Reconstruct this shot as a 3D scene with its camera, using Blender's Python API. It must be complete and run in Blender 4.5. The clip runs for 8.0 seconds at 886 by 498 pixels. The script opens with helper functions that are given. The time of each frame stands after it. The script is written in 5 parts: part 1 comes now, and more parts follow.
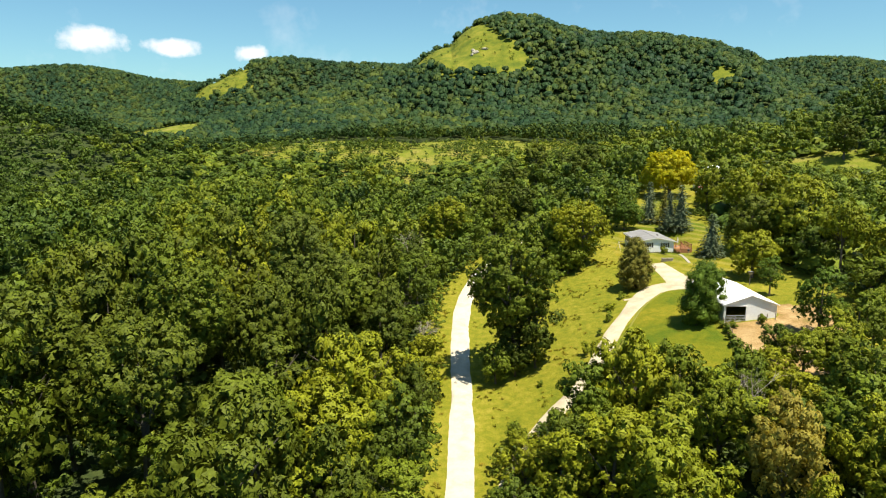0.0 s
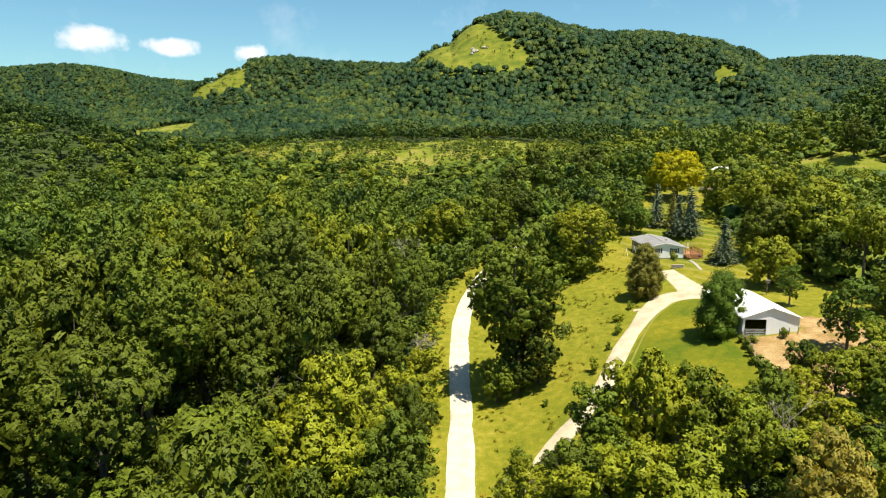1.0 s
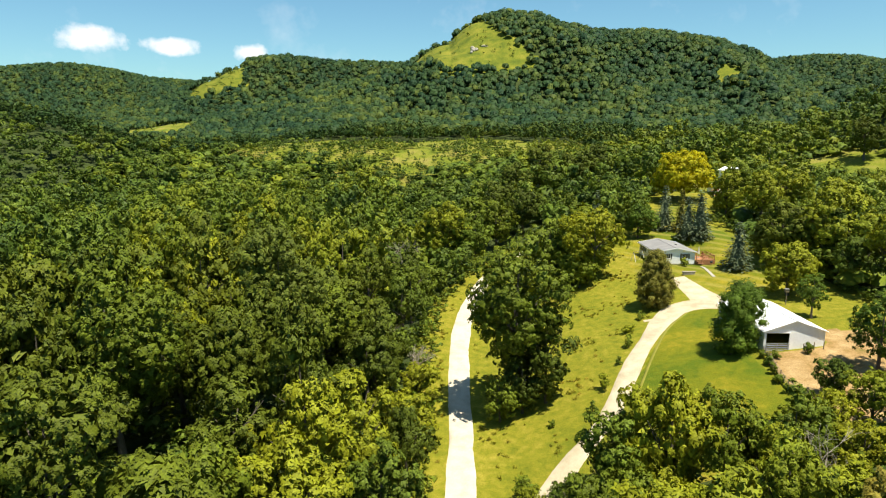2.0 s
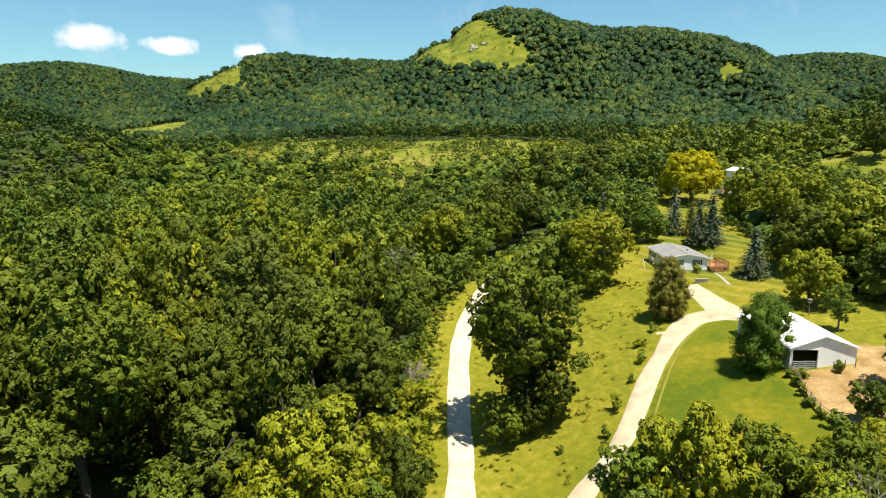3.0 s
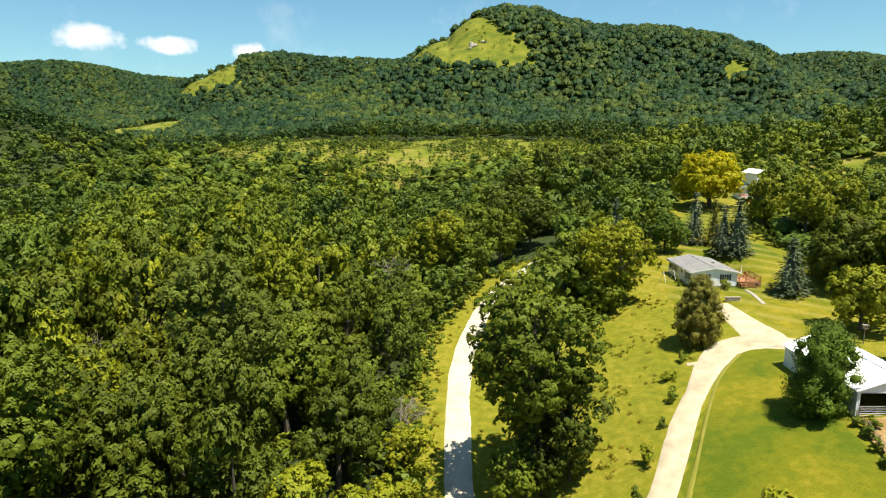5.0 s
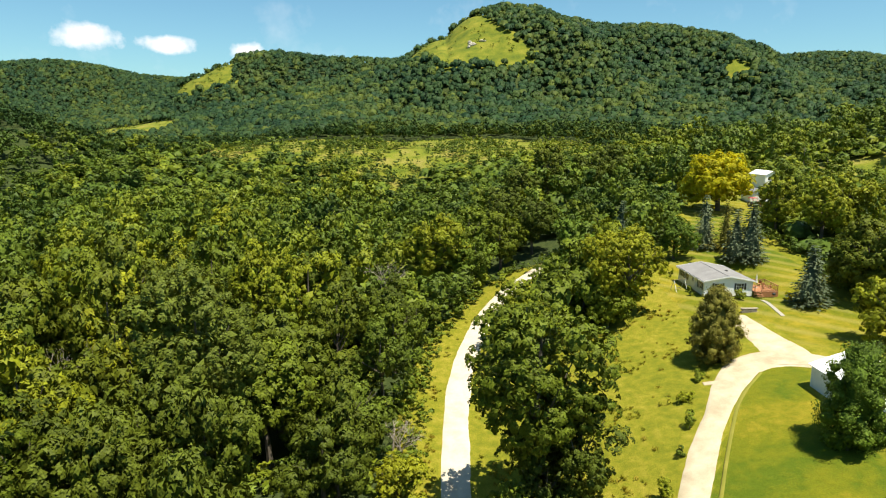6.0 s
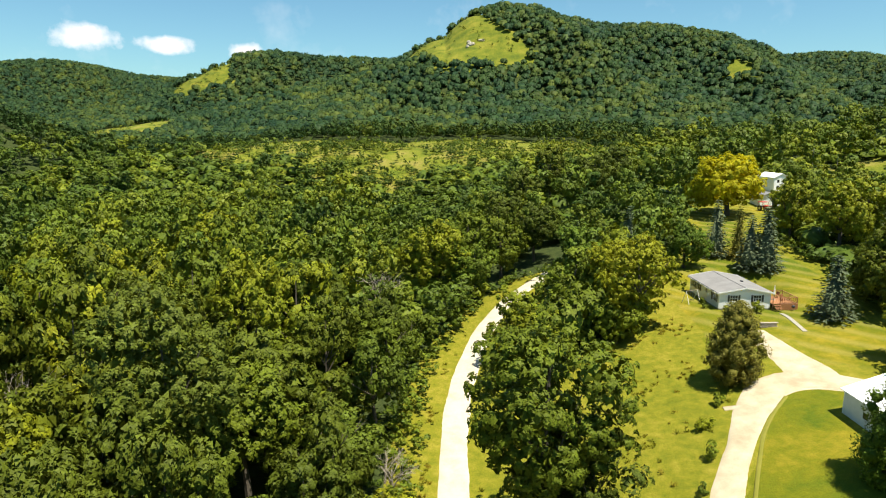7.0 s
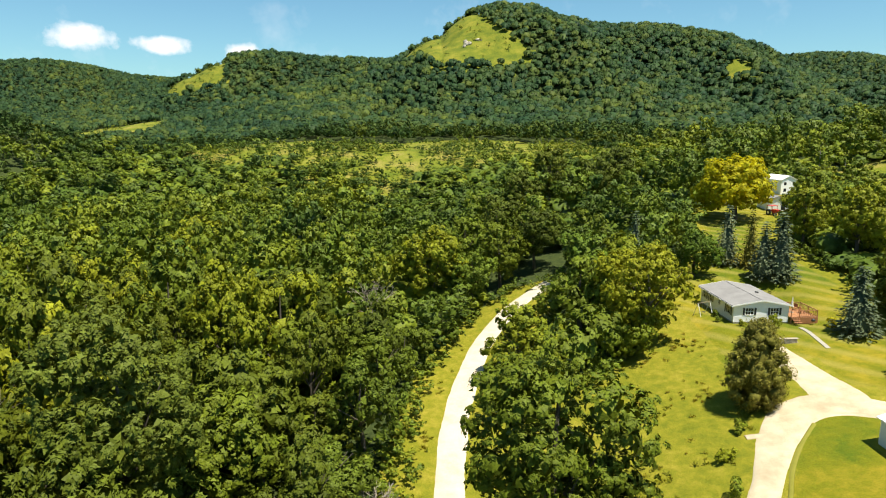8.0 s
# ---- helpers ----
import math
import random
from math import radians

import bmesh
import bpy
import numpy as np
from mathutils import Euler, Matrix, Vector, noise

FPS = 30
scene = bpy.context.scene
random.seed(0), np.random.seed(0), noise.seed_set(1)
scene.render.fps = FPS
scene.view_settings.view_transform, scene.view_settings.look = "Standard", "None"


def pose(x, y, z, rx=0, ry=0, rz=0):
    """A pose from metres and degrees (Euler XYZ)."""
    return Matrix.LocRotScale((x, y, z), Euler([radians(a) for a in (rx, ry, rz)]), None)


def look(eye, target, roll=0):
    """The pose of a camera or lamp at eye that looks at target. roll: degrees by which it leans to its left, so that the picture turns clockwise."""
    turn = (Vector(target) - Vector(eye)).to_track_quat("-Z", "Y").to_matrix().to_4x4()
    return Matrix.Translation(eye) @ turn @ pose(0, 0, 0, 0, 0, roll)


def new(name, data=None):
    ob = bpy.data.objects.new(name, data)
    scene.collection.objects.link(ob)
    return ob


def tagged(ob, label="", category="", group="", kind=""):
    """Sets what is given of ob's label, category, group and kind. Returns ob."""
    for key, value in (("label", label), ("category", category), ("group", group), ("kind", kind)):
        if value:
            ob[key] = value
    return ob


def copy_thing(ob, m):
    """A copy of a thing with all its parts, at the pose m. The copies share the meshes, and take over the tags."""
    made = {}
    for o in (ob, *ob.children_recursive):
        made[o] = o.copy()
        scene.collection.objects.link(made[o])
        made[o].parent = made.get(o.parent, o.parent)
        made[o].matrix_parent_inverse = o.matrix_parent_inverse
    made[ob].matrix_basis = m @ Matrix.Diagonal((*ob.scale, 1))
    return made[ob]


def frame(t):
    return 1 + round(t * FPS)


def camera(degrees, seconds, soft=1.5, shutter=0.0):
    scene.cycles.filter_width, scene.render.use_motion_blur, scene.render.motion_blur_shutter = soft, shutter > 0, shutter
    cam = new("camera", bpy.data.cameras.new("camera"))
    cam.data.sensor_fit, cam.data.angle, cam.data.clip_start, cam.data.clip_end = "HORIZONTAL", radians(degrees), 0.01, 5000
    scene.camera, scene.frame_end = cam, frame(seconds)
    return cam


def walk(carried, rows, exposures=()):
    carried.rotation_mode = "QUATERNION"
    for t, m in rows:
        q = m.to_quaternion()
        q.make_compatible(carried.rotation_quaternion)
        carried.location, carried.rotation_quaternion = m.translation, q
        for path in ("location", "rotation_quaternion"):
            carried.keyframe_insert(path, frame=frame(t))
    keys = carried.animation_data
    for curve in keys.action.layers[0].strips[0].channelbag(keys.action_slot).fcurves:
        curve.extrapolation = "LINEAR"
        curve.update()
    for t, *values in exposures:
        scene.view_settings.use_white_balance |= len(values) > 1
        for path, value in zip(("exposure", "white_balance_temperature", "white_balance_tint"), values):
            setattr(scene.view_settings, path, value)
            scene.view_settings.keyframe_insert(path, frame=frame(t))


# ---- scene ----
cam = camera(69.5, 8.0, soft=1.1)
METRES, EYE, TILT, LEAN, TURN = 55.0, 40.0, -10.5, 0.0, 0.0
ROWS = [
    (0.0, 0.0, 0.0, 0.0, 0.0, 0.0, 0.0),
    (0.5, 0.0019, 0.0634, 0.0122, -0.04, -0.01, -0.01),
    (1.0, 0.0039, 0.1266, 0.0242, -0.05, -0.03, 0.0),
    (1.5, 0.0054, 0.1859, 0.0352, -0.06, -0.05, 0.01),
    (3.0, 0.0104, 0.3753, 0.0697, -0.12, -0.15, 0.04),
    (3.5, 0.011, 0.4386, 0.0802, -0.14, -0.17, 0.04),
    (4.0, 0.0123, 0.5007, 0.0905, -0.16, -0.15, 0.06),
    (4.5, 0.014, 0.562, 0.101, -0.18, -0.16, 0.05),
    (6.0, 0.0207, 0.7427, 0.1342, -0.36, -0.2, 0.03),
    (6.5, 0.0229, 0.8029, 0.1466, -0.41, -0.18, 0.03),
    (7.0, 0.0257, 0.8628, 0.159, -0.47, -0.16, 0.03),
    (7.5, 0.0287, 0.9235, 0.1708, -0.57, -0.13, 0.03),
    (8.0, 0.0309, 0.9825, 0.183, -0.75, -0.13, 0.07),
]
walk(cam, [(t, pose(0, 0, EYE, TILT, LEAN, TURN) @ pose(METRES * x, METRES * y, METRES * z, 90 + pitch, roll, yaw)) for t, x, y, z, yaw, pitch, roll in ROWS])

# ---- light ----
SUN_ELEV, SUN_AZ = 71.0, 131.0   # degrees; azimuth clockwise from +y (ahead)
sun_way = Vector((math.sin(radians(SUN_AZ)) * math.cos(radians(SUN_ELEV)), math.cos(radians(SUN_AZ)) * math.cos(radians(SUN_ELEV)), math.sin(radians(SUN_ELEV))))
sun = new("sun", bpy.data.lights.new("sun", "SUN"))
sun.data.energy, sun.data.angle, sun.data.color = 5.0, radians(0.53), (1.0, 0.93, 0.78)
sun.matrix_world = look(sun_way * 200, (0, 0, 0))
scene.view_settings.exposure = 0.92


class Nodes:
    """Short hand for building node trees."""

    def __init__(self, tree):
        self.tree = tree

    def add(self, kind, **values):
        node = self.tree.nodes.new(kind)
        for key, value in values.items():
            if key in node.bl_rna.properties:
                setattr(node, key, value)
            else:
                node.inputs[key.replace("_", " ")].default_value = value
        return node

    def link(self, a, b):
        self.tree.links.new(a, b)

    def math(self, op, a, b=0.0, clamp=False):
        node = self.tree.nodes.new("ShaderNodeMath")
        node.operation, node.use_clamp = op, clamp
        for slot, v in zip(node.inputs, (a, b)):
            if isinstance(v, (int, float)):
                slot.default_value = v
            else:
                self.link(v, slot)
        return node.outputs[0]

    def mix(self, fac, a, b, blend="MIX"):
        node = self.tree.nodes.new("ShaderNodeMix")
        node.data_type, node.blend_type = "RGBA", blend
        for slot, v in ((node.inputs[0], fac), (node.inputs[6], a), (node.inputs[7], b)):
            if isinstance(v, tuple):
                slot.default_value = (*v, 1.0)
            elif isinstance(v, (int, float)):
                slot.default_value = v
            else:
                self.link(v, slot)
        return node.outputs[2]

    def noise(self, scale, detail=3.0, rough=0.55, vector=None):
        node = self.add("ShaderNodeTexNoise", Scale=scale, Detail=detail, Roughness=rough)
        if vector is not None:
            self.link(vector, node.inputs["Vector"])
        return node.outputs["Fac"]

    def ramp(self, fac, stops):
        node = self.tree.nodes.new("ShaderNodeValToRGB")
        els = node.color_ramp.elements
        while len(els) < len(stops):
            els.new(0.5)
        for el, (at, col) in zip(els, stops):
            el.position, el.color = at, (*col, 1.0)
        self.link(fac, node.inputs[0])
        return node.outputs[0]

    def span(self, value, a, b, c=0.0, d=1.0):
        node = self.add("ShaderNodeMapRange")
        self.link(value, node.inputs[0])
        for i, v in enumerate((a, b, c, d)):
            node.inputs[i + 1].default_value = v
        return node.outputs[0]


# the sky, with its three small fair-weather clouds low in the north
world = bpy.data.worlds.new("sky")
scene.world = world
world.use_nodes = True
world.node_tree.nodes.clear()
w = Nodes(world.node_tree)
sky = w.add("ShaderNodeTexSky", sky_type="NISHITA", sun_disc=False, sun_elevation=radians(SUN_ELEV), sun_rotation=radians(SUN_AZ), altitude=250.0, air_density=1.0, dust_density=0.6, ozone_density=1.6)
coord = w.add("ShaderNodeTexCoord").outputs["Generated"]
axes = w.add("ShaderNodeSeparateXYZ")
w.link(coord, axes.inputs[0])
az = w.math("ARCTAN2", axes.outputs[0], axes.outputs[1])
el = w.math("ARCSINE", axes.outputs[2])
puff = w.noise(26.0, 5.0, 0.6, coord)
wisp = w.noise(7.0, 5.0, 0.65, coord)
cloud = None
for caz, cel, hw, hh in ((-27.8, 6.85, 2.4, 1.05), (-22.3, 6.55, 2.15, 0.68), (-16.3, 6.25, 1.4, 0.72)):
    u = w.math("DIVIDE", w.math("SUBTRACT", az, radians(caz)), radians(hw))
    v = w.math("DIVIDE", w.math("SUBTRACT", el, radians(cel)), radians(hh))
    d = w.math("SQRT", w.math("ADD", w.math("MULTIPLY", u, u), w.math("MULTIPLY", v, v)))
    d = w.math("ADD", d, w.math("MULTIPLY", w.math("SUBTRACT", puff, 0.5), 2.0))
    m = w.span(d, 1.12, 0.42)
    cloud = m if cloud is None else w.math("MAXIMUM", cloud, m)
veil = w.math("MULTIPLY", w.span(wisp, 0.55, 0.8), 0.22)
cloud = w.math("MAXIMUM", w.math("MULTIPLY", cloud, 0.9), veil)
blue = w.mix(1.0, sky.outputs[0], (0.80, 1.15, 1.15), "MULTIPLY")
tone = w.mix(cloud, blue, (11.4, 10.8, 10.6))
back = w.add("ShaderNodeBackground", Strength=0.063)
w.link(tone, back.inputs["Color"])
w.link(back.outputs[0], w.add("ShaderNodeOutputWorld").inputs[0])


# ---- materials ----
def material(name):
    mat = bpy.data.materials.new(name)
    mat.use_nodes = True
    mat.node_tree.nodes.clear()
    n = Nodes(mat.node_tree)
    shader = n.add("ShaderNodeBsdfPrincipled")
    out = n.add("ShaderNodeOutputMaterial")
    n.link(shader.outputs[0], out.inputs[0])
    return mat, n, shader, out


def place(n):
    return n.add("ShaderNodeNewGeometry").outputs["Position"]


def bump(n, shader, height, strength, distance):
    node = n.add("ShaderNodeBump", Strength=strength, Distance=distance)
    n.link(height, node.inputs["Height"])
    n.link(node.outputs[0], shader.inputs["Normal"])


def foliage(name, dark, mid, light, source, glow=0.3, grain=5.0, gloss=0.12):
    """Leaves: a colour of their own for every tree, lighter and darker sprays, some light through them."""
    mat, n, shader, out = material(name)
    if source == "thing":
        pick = n.add("ShaderNodeObjectInfo").outputs["Random"]
    else:
        pick = n.add("ShaderNodeAttribute", attribute_name="tint").outputs["Fac"]
    base = n.ramp(pick, [(at, (r * 1.20, g, b)) for at, (r, g, b) in ((0.0, dark), (0.5, mid), (1.0, light))])
    pos = place(n)
    loose = 0.22 if source == "thing" else 0.12
    spray = n.span(n.noise(grain, 2.0, 0.6, pos), 0.3, 0.7, 1 - loose, 1 + loose)
    patch = n.span(n.noise(0.35, 2.0, 0.5, pos), 0.3, 0.7, 0.8, 1.2)
    each = n.span(n.add("ShaderNodeNewGeometry").outputs["Random Per Island"], 0.0, 1.0, 1 - loose, 1 + loose)
    shade = n.math("MULTIPLY", n.math("MULTIPLY", spray, patch), each)
    hue = n.add("ShaderNodeCombineColor")
    for i, k in enumerate((1.0, 1.0, 1.0)):
        n.link(shade, hue.inputs[i])
    tinted = n.mix(1.0, base, hue.outputs[0], "MULTIPLY")
    n.link(tinted, shader.inputs["Base Color"])
    shader.inputs["Roughness"].default_value = 0.55
    shader.inputs["Specular IOR Level"].default_value = gloss
    bump(n, shader, n.noise(grain * 1.2, 2.0, 0.7, pos), 0.35, 0.2)
    through_leaf = n.add("ShaderNodeBsdfTranslucent")
    n.link(n.mix(1.0, tinted, (1.15, 1.0, 0.5), "MULTIPLY"), through_leaf.inputs["Color"])
    both = n.add("ShaderNodeMixShader", Fac=glow)
    n.link(shader.outputs[0], both.inputs[1])
    n.link(through_leaf.outputs[0], both.inputs[2])
    n.link(both.outputs[0], out.inputs[0])
    return mat


def plain(name, colour, rough=0.6, metal=0.0, vary=0.12, grain=3.0, depth=0.01, spec=0.5):
    """A surface with soft stains and a fine grain."""
    mat, n, shader, out = material(name)
    pos = place(n)
    f = n.math("ADD", n.math("MULTIPLY", n.noise(grain * 0.15, 3.0, 0.6, pos), 0.6), n.math("MULTIPLY", n.noise(grain * 2.5, 3.0, 0.6, pos), 0.4))
    lo, hi = tuple(c * (1 - vary * 2) for c in colour), tuple(min(1.0, c * (1 + vary * 2)) for c in colour)
    n.link(n.ramp(f, [(0.25, lo), (0.75, hi)]), shader.inputs["Base Color"])
    shader.inputs["Roughness"].default_value, shader.inputs["Metallic"].default_value = rough, metal
    shader.inputs["Specular IOR Level"].default_value = spec
    if depth:
        bump(n, shader, n.noise(grain * 4, 3.0, 0.6, pos), 0.5, depth)
    return mat


LEAF_MID = foliage("fresh green leaves", (0.082, 0.140, 0.012), (0.098, 0.156, 0.012), (0.114, 0.172, 0.012), "thing", 0.11)
LEAF = foliage("leaves", (0.060, 0.104, 0.011), (0.106, 0.160, 0.010), (0.162, 0.210, 0.010), "thing", 0.11)
LEAF_DEEP = foliage("deep green leaves", (0.052, 0.084, 0.008), (0.068, 0.103, 0.009), (0.088, 0.125, 0.009), "thing", 0.11)
LEAF_COTTON = foliage("cottonwood leaves", (0.074, 0.118, 0.009), (0.083, 0.128, 0.009), (0.092, 0.138, 0.009), "thing", 0.1)
LEAF_OLIVE = foliage("grey-green leaves", (0.082, 0.125, 0.016), (0.090, 0.135, 0.017), (0.098, 0.145, 0.018), "thing", 0.2)
LEAF_LIGHT = foliage("yellow-green leaves", (0.142, 0.192, 0.010), (0.160, 0.208, 0.010), (0.178, 0.222, 0.010), "thing", 0.11)
LEAF_WOOD = foliage("woodland leaves", (0.050, 0.098, 0.012), (0.090, 0.150, 0.012), (0.150, 0.205, 0.012), "tint", 0.11, 2.2, 0.16)
# the blue haze of distance is put into this leaf colour
LEAF_HAZED = foliage("far woodland leaves, hazed blue", (0.017, 0.048, 0.021), (0.030, 0.068, 0.021), (0.066, 0.105, 0.019), "tint", 0.15, 0.9, 0.08)
# halfway between the woodland leaves and the hazed far ones
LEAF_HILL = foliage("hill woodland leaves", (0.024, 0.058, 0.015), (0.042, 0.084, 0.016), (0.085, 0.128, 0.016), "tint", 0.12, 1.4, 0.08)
LEAF_DARK = foliage("dark leaves", (0.064, 0.126, 0.012), (0.078, 0.144, 0.013), (0.092, 0.162, 0.013), "thing", 0.18)
NEEDLE = foliage("spruce needles", (0.080, 0.125, 0.066), (0.092, 0.140, 0.074), (0.105, 0.155, 0.080), "thing", 0.15)
GOLD = foliage("golden leaves", (0.325, 0.37, 0.010), (0.35, 0.395, 0.011), (0.375, 0.42, 0.012), "thing", 0.42)
TAN = foliage("yellowing leaves", (0.21, 0.225, 0.035), (0.225, 0.235, 0.038), (0.24, 0.245, 0.04), "thing", 0.35)
JUNIPER = foliage("cedar sprays", (0.115, 0.135, 0.020), (0.125, 0.142, 0.022), (0.135, 0.15, 0.024), "thing", 0.2)
WEED = foliage("weeds", (0.115, 0.155, 0.010), (0.15, 0.178, 0.012), (0.23, 0.22, 0.022), "tint", 0.4, 6.0)
BARK = plain("bark", (0.10, 0.085, 0.065), 0.9, 0, 0.25, 2.0, 0.03, 0.2)
DEADWOOD = plain("bare grey wood", (0.30, 0.26, 0.21), 0.9, 0, 0.2, 3.0, 0.01, 0.2)

# ground: woodland floor, rough meadow, mown lawn, bare earth
GROUND, n, shader, out = material("ground")
pos = place(n)
fine, mid_n, wide = n.noise(9.0, 4.0, 0.65, pos), n.noise(0.9, 4.0, 0.6, pos), n.noise(0.09, 3.0, 0.55, pos)
grass = n.ramp(n.math("ADD", n.math("MULTIPLY", mid_n, 0.6), n.math("MULTIPLY", wide, 0.4)), [(0.3, (0.098, 0.120, 0.007)), (0.5, (0.172, 0.168, 0.011)), (0.7, (0.28, 0.232, 0.030))])
lawn = n.ramp(n.math("ADD", n.math("MULTIPLY", mid_n, 0.28), n.math("MULTIPLY", wide, 0.72)), [(0.38, (0.076, 0.108, 0.005)), (0.52, (0.140, 0.142, 0.006)), (0.64, (0.25, 0.20, 0.015))])
sep = n.add("ShaderNodeSeparateXYZ")
n.link(pos, sep.inputs[0])
mow = n.add("ShaderNodeTexWave", Scale=0.11, Distortion=2.6, Detail=1.0, Detail_Scale=0.3, bands_direction="DIAGONAL")
n.link(pos, mow.inputs["Vector"])
stripe = n.math("MULTIPLY", n.span(mow.outputs["Fac"], 0.35, 1.0, 0.0, 0.42), n.span(sep.outputs[1], 119.0, 126.0))
lawn = n.mix(stripe, lawn, (0.29, 0.245, 0.06))
litter = n.ramp(mid_n, [(0.3, (0.024, 0.038, 0.010)), (0.7, (0.050, 0.066, 0.016))])
earth = n.ramp(n.math("ADD", n.math("MULTIPLY", fine, 0.25), n.math("MULTIPLY", n.noise(0.35, 4.0, 0.65, pos), 0.75)), [(0.32, (0.15, 0.125, 0.03)), (0.45, (0.27, 0.17, 0.065)), (0.66, (0.42, 0.30, 0.145))])
speck = n.span(fine, 0.3, 0.7, 0.7, 1.25)
def zone(label):
    edge = n.math("ADD", n.add("ShaderNodeAttribute", attribute_name=label).outputs["Fac"], n.math("MULTIPLY", n.math("SUBTRACT", mid_n, 0.5), 0.5))
    return n.span(edge, 0.4, 0.6)
tone = n.mix(zone("meadow"), litter, grass)
prairie = n.ramp(n.math("ADD", n.math("MULTIPLY", mid_n, 0.3), n.math("MULTIPLY", wide, 0.7)), [(0.35, (0.070, 0.098, 0.010)), (0.5, (0.125, 0.142, 0.012)), (0.65, (0.19, 0.18, 0.022))])
tone = n.mix(zone("prairie"), tone, prairie)
pasture = n.ramp(n.math("ADD", n.math("MULTIPLY", mid_n, 0.3), n.math("MULTIPLY", wide, 0.7)), [(0.36, (0.085, 0.118, 0.010)), (0.5, (0.145, 0.160, 0.013)), (0.64, (0.22, 0.19, 0.045))])
tone = n.mix(zone("pasture"), tone, pasture)
tone = n.mix(zone("lawn"), tone, lawn)
tone = n.mix(zone("earth"), tone, earth)
grey = n.add("ShaderNodeCombineColor")
for i in range(3):
    n.link(speck, grey.inputs[i])
n.link(n.mix(1.0, tone, grey.outputs[0], "MULTIPLY"), shader.inputs["Base Color"])
shader.inputs["Roughness"].default_value, shader.inputs["Specular IOR Level"].default_value = 0.95, 0.15
bump(n, shader, n.math("ADD", fine, n.math("MULTIPLY", mid_n, 2.0)), 0.6, 0.12)

# pale crushed limestone: the road whiter, the drive creamier
def gravel(name, tones):
    mat, n, shader, out = material(name)
    pos = place(n)
    f = n.math("ADD", n.math("MULTIPLY", n.noise(14.0, 4.0, 0.7, pos), 0.4), n.math("MULTIPLY", n.noise(0.5, 4.0, 0.6, pos), 0.6))
    n.link(n.ramp(f, list(zip((0.3, 0.5, 0.7), tones))), shader.inputs["Base Color"])
    shader.inputs["Roughness"].default_value = 0.95
    bump(n, shader, n.noise(18.0, 3.0, 0.7, pos), 0.5, 0.03)
    return mat


GRAVEL = gravel("pale crushed limestone", ((0.36, 0.305, 0.215), (0.49, 0.43, 0.325), (0.58, 0.525, 0.41)))
GRAVEL_WORN = gravel("worn cream limestone", ((0.29, 0.235, 0.145), (0.42, 0.355, 0.24), (0.52, 0.455, 0.335)))
TRACK = gravel("worn pale grass", ((0.13, 0.135, 0.010), (0.175, 0.168, 0.014), (0.23, 0.20, 0.03)))



# ---- lie of the land ----
def sstep(a, b, v):
    t = np.clip((v - a) / (b - a), 0, 1)
    return t * t * (3 - 2 * t)

def road_z(y):
    """Height of the gravel road's slope along the valley."""
    return np.where(y < 77, -2 + 0.04 * (y - 77), -2 + 0.1 * (np.minimum(y, 185) - 77)) + 0.05 * np.maximum(y - 185, 0)


def ridge(x, y, crest, width):
    """A hill along a crest of (x, y, height): full height on the crest, falling off over its width."""
    best = np.zeros_like(x)
    for (x0, y0, h0), (x1, y1, h1) in zip(crest, crest[1:]):
        dx, dy = x1 - x0, y1 - y0
        free = ((x - x0) * dx + (y - y0) * dy) / (dx * dx + dy * dy)
        s = np.clip(free, 0, 1)
        d = np.hypot(x - x0 - free * dx, y - y0 - free * dy)
        d = np.hypot(d, (free - s) * math.hypot(dx, dy) * 2.2)
        h = (h0 + s * (h1 - h0)) * np.exp(-(d / width) ** 2 * 1.1)
        best = np.maximum(best, h)
    return best

RIDGES = [
    # the main bluff, with a long spur falling to the left and a short one to the right
    ([(-300, 625, 2), (-244, 650, 5), (-212, 670, 13), (-172, 690, 22), (-130, 710, 33), (-86, 740, 49), (-50, 755, 60), (-31, 760, 70), (6, 765, 94), (44, 770, 119), (69, 770, 125), (103, 770, 123), (138, 770, 111), (186, 770, 104), (233, 770, 105), (297, 770, 96), (327, 765, 87), (349, 755, 73), (369, 720, 52), (395, 680, 32), (420, 640, 12)], 175),
    # the ridge behind it, with a steep nose to the left
    ([(-430, 830, 3), (-404, 850, 8), (-387, 870, 18), (-362, 900, 32), (-338, 930, 45), (-320, 960, 67), (-296, 974, 82), (-270, 985, 94), (-232, 1000, 99), (-170, 1020, 92), (-113, 1040, 92), (-53, 1060, 91), (18, 1080, 91)], 165),
    # far hills on the left
    ([(-1500, 1320, 80), (-1067, 1300, 98), (-849, 1300, 103), (-783, 1300, 108), (-723, 1290, 110), (-648, 1270, 101), (-592, 1250, 89), (-552, 1240, 77), (-507, 1230, 63), (-440, 1220, 40)], 200),
    ([(-1100, 1700, 112), (-903, 1700, 115), (-760, 1700, 109), (-647, 1700, 100), (-518, 1700, 84)], 200),
    # far hills on the right
    ([(470, 1150, 90), (500, 1150, 95), (547, 1150, 104), (595, 1150, 108), (642, 1150, 112), (690, 1150, 111), (757, 1150, 101), (888, 1150, 78), (1200, 1150, 70)], 230),
    # low shoulders on both sides of the valley
    ([(-140, 350, 5), (-160, 345, 12), (-200, 340, 25), (-240, 335, 35), (-320, 315, 52), (-420, 270, 60)], 75),
    ([(215, 60, 17), (225, 200, 12), (255, 270, 6), (330, 330, 3)], 70),
    ([(150, 290, 0), (160, 288, 2), (174, 286, 8), (200, 285, 24), (260, 280, 40), (360, 260, 52)], 48),
]


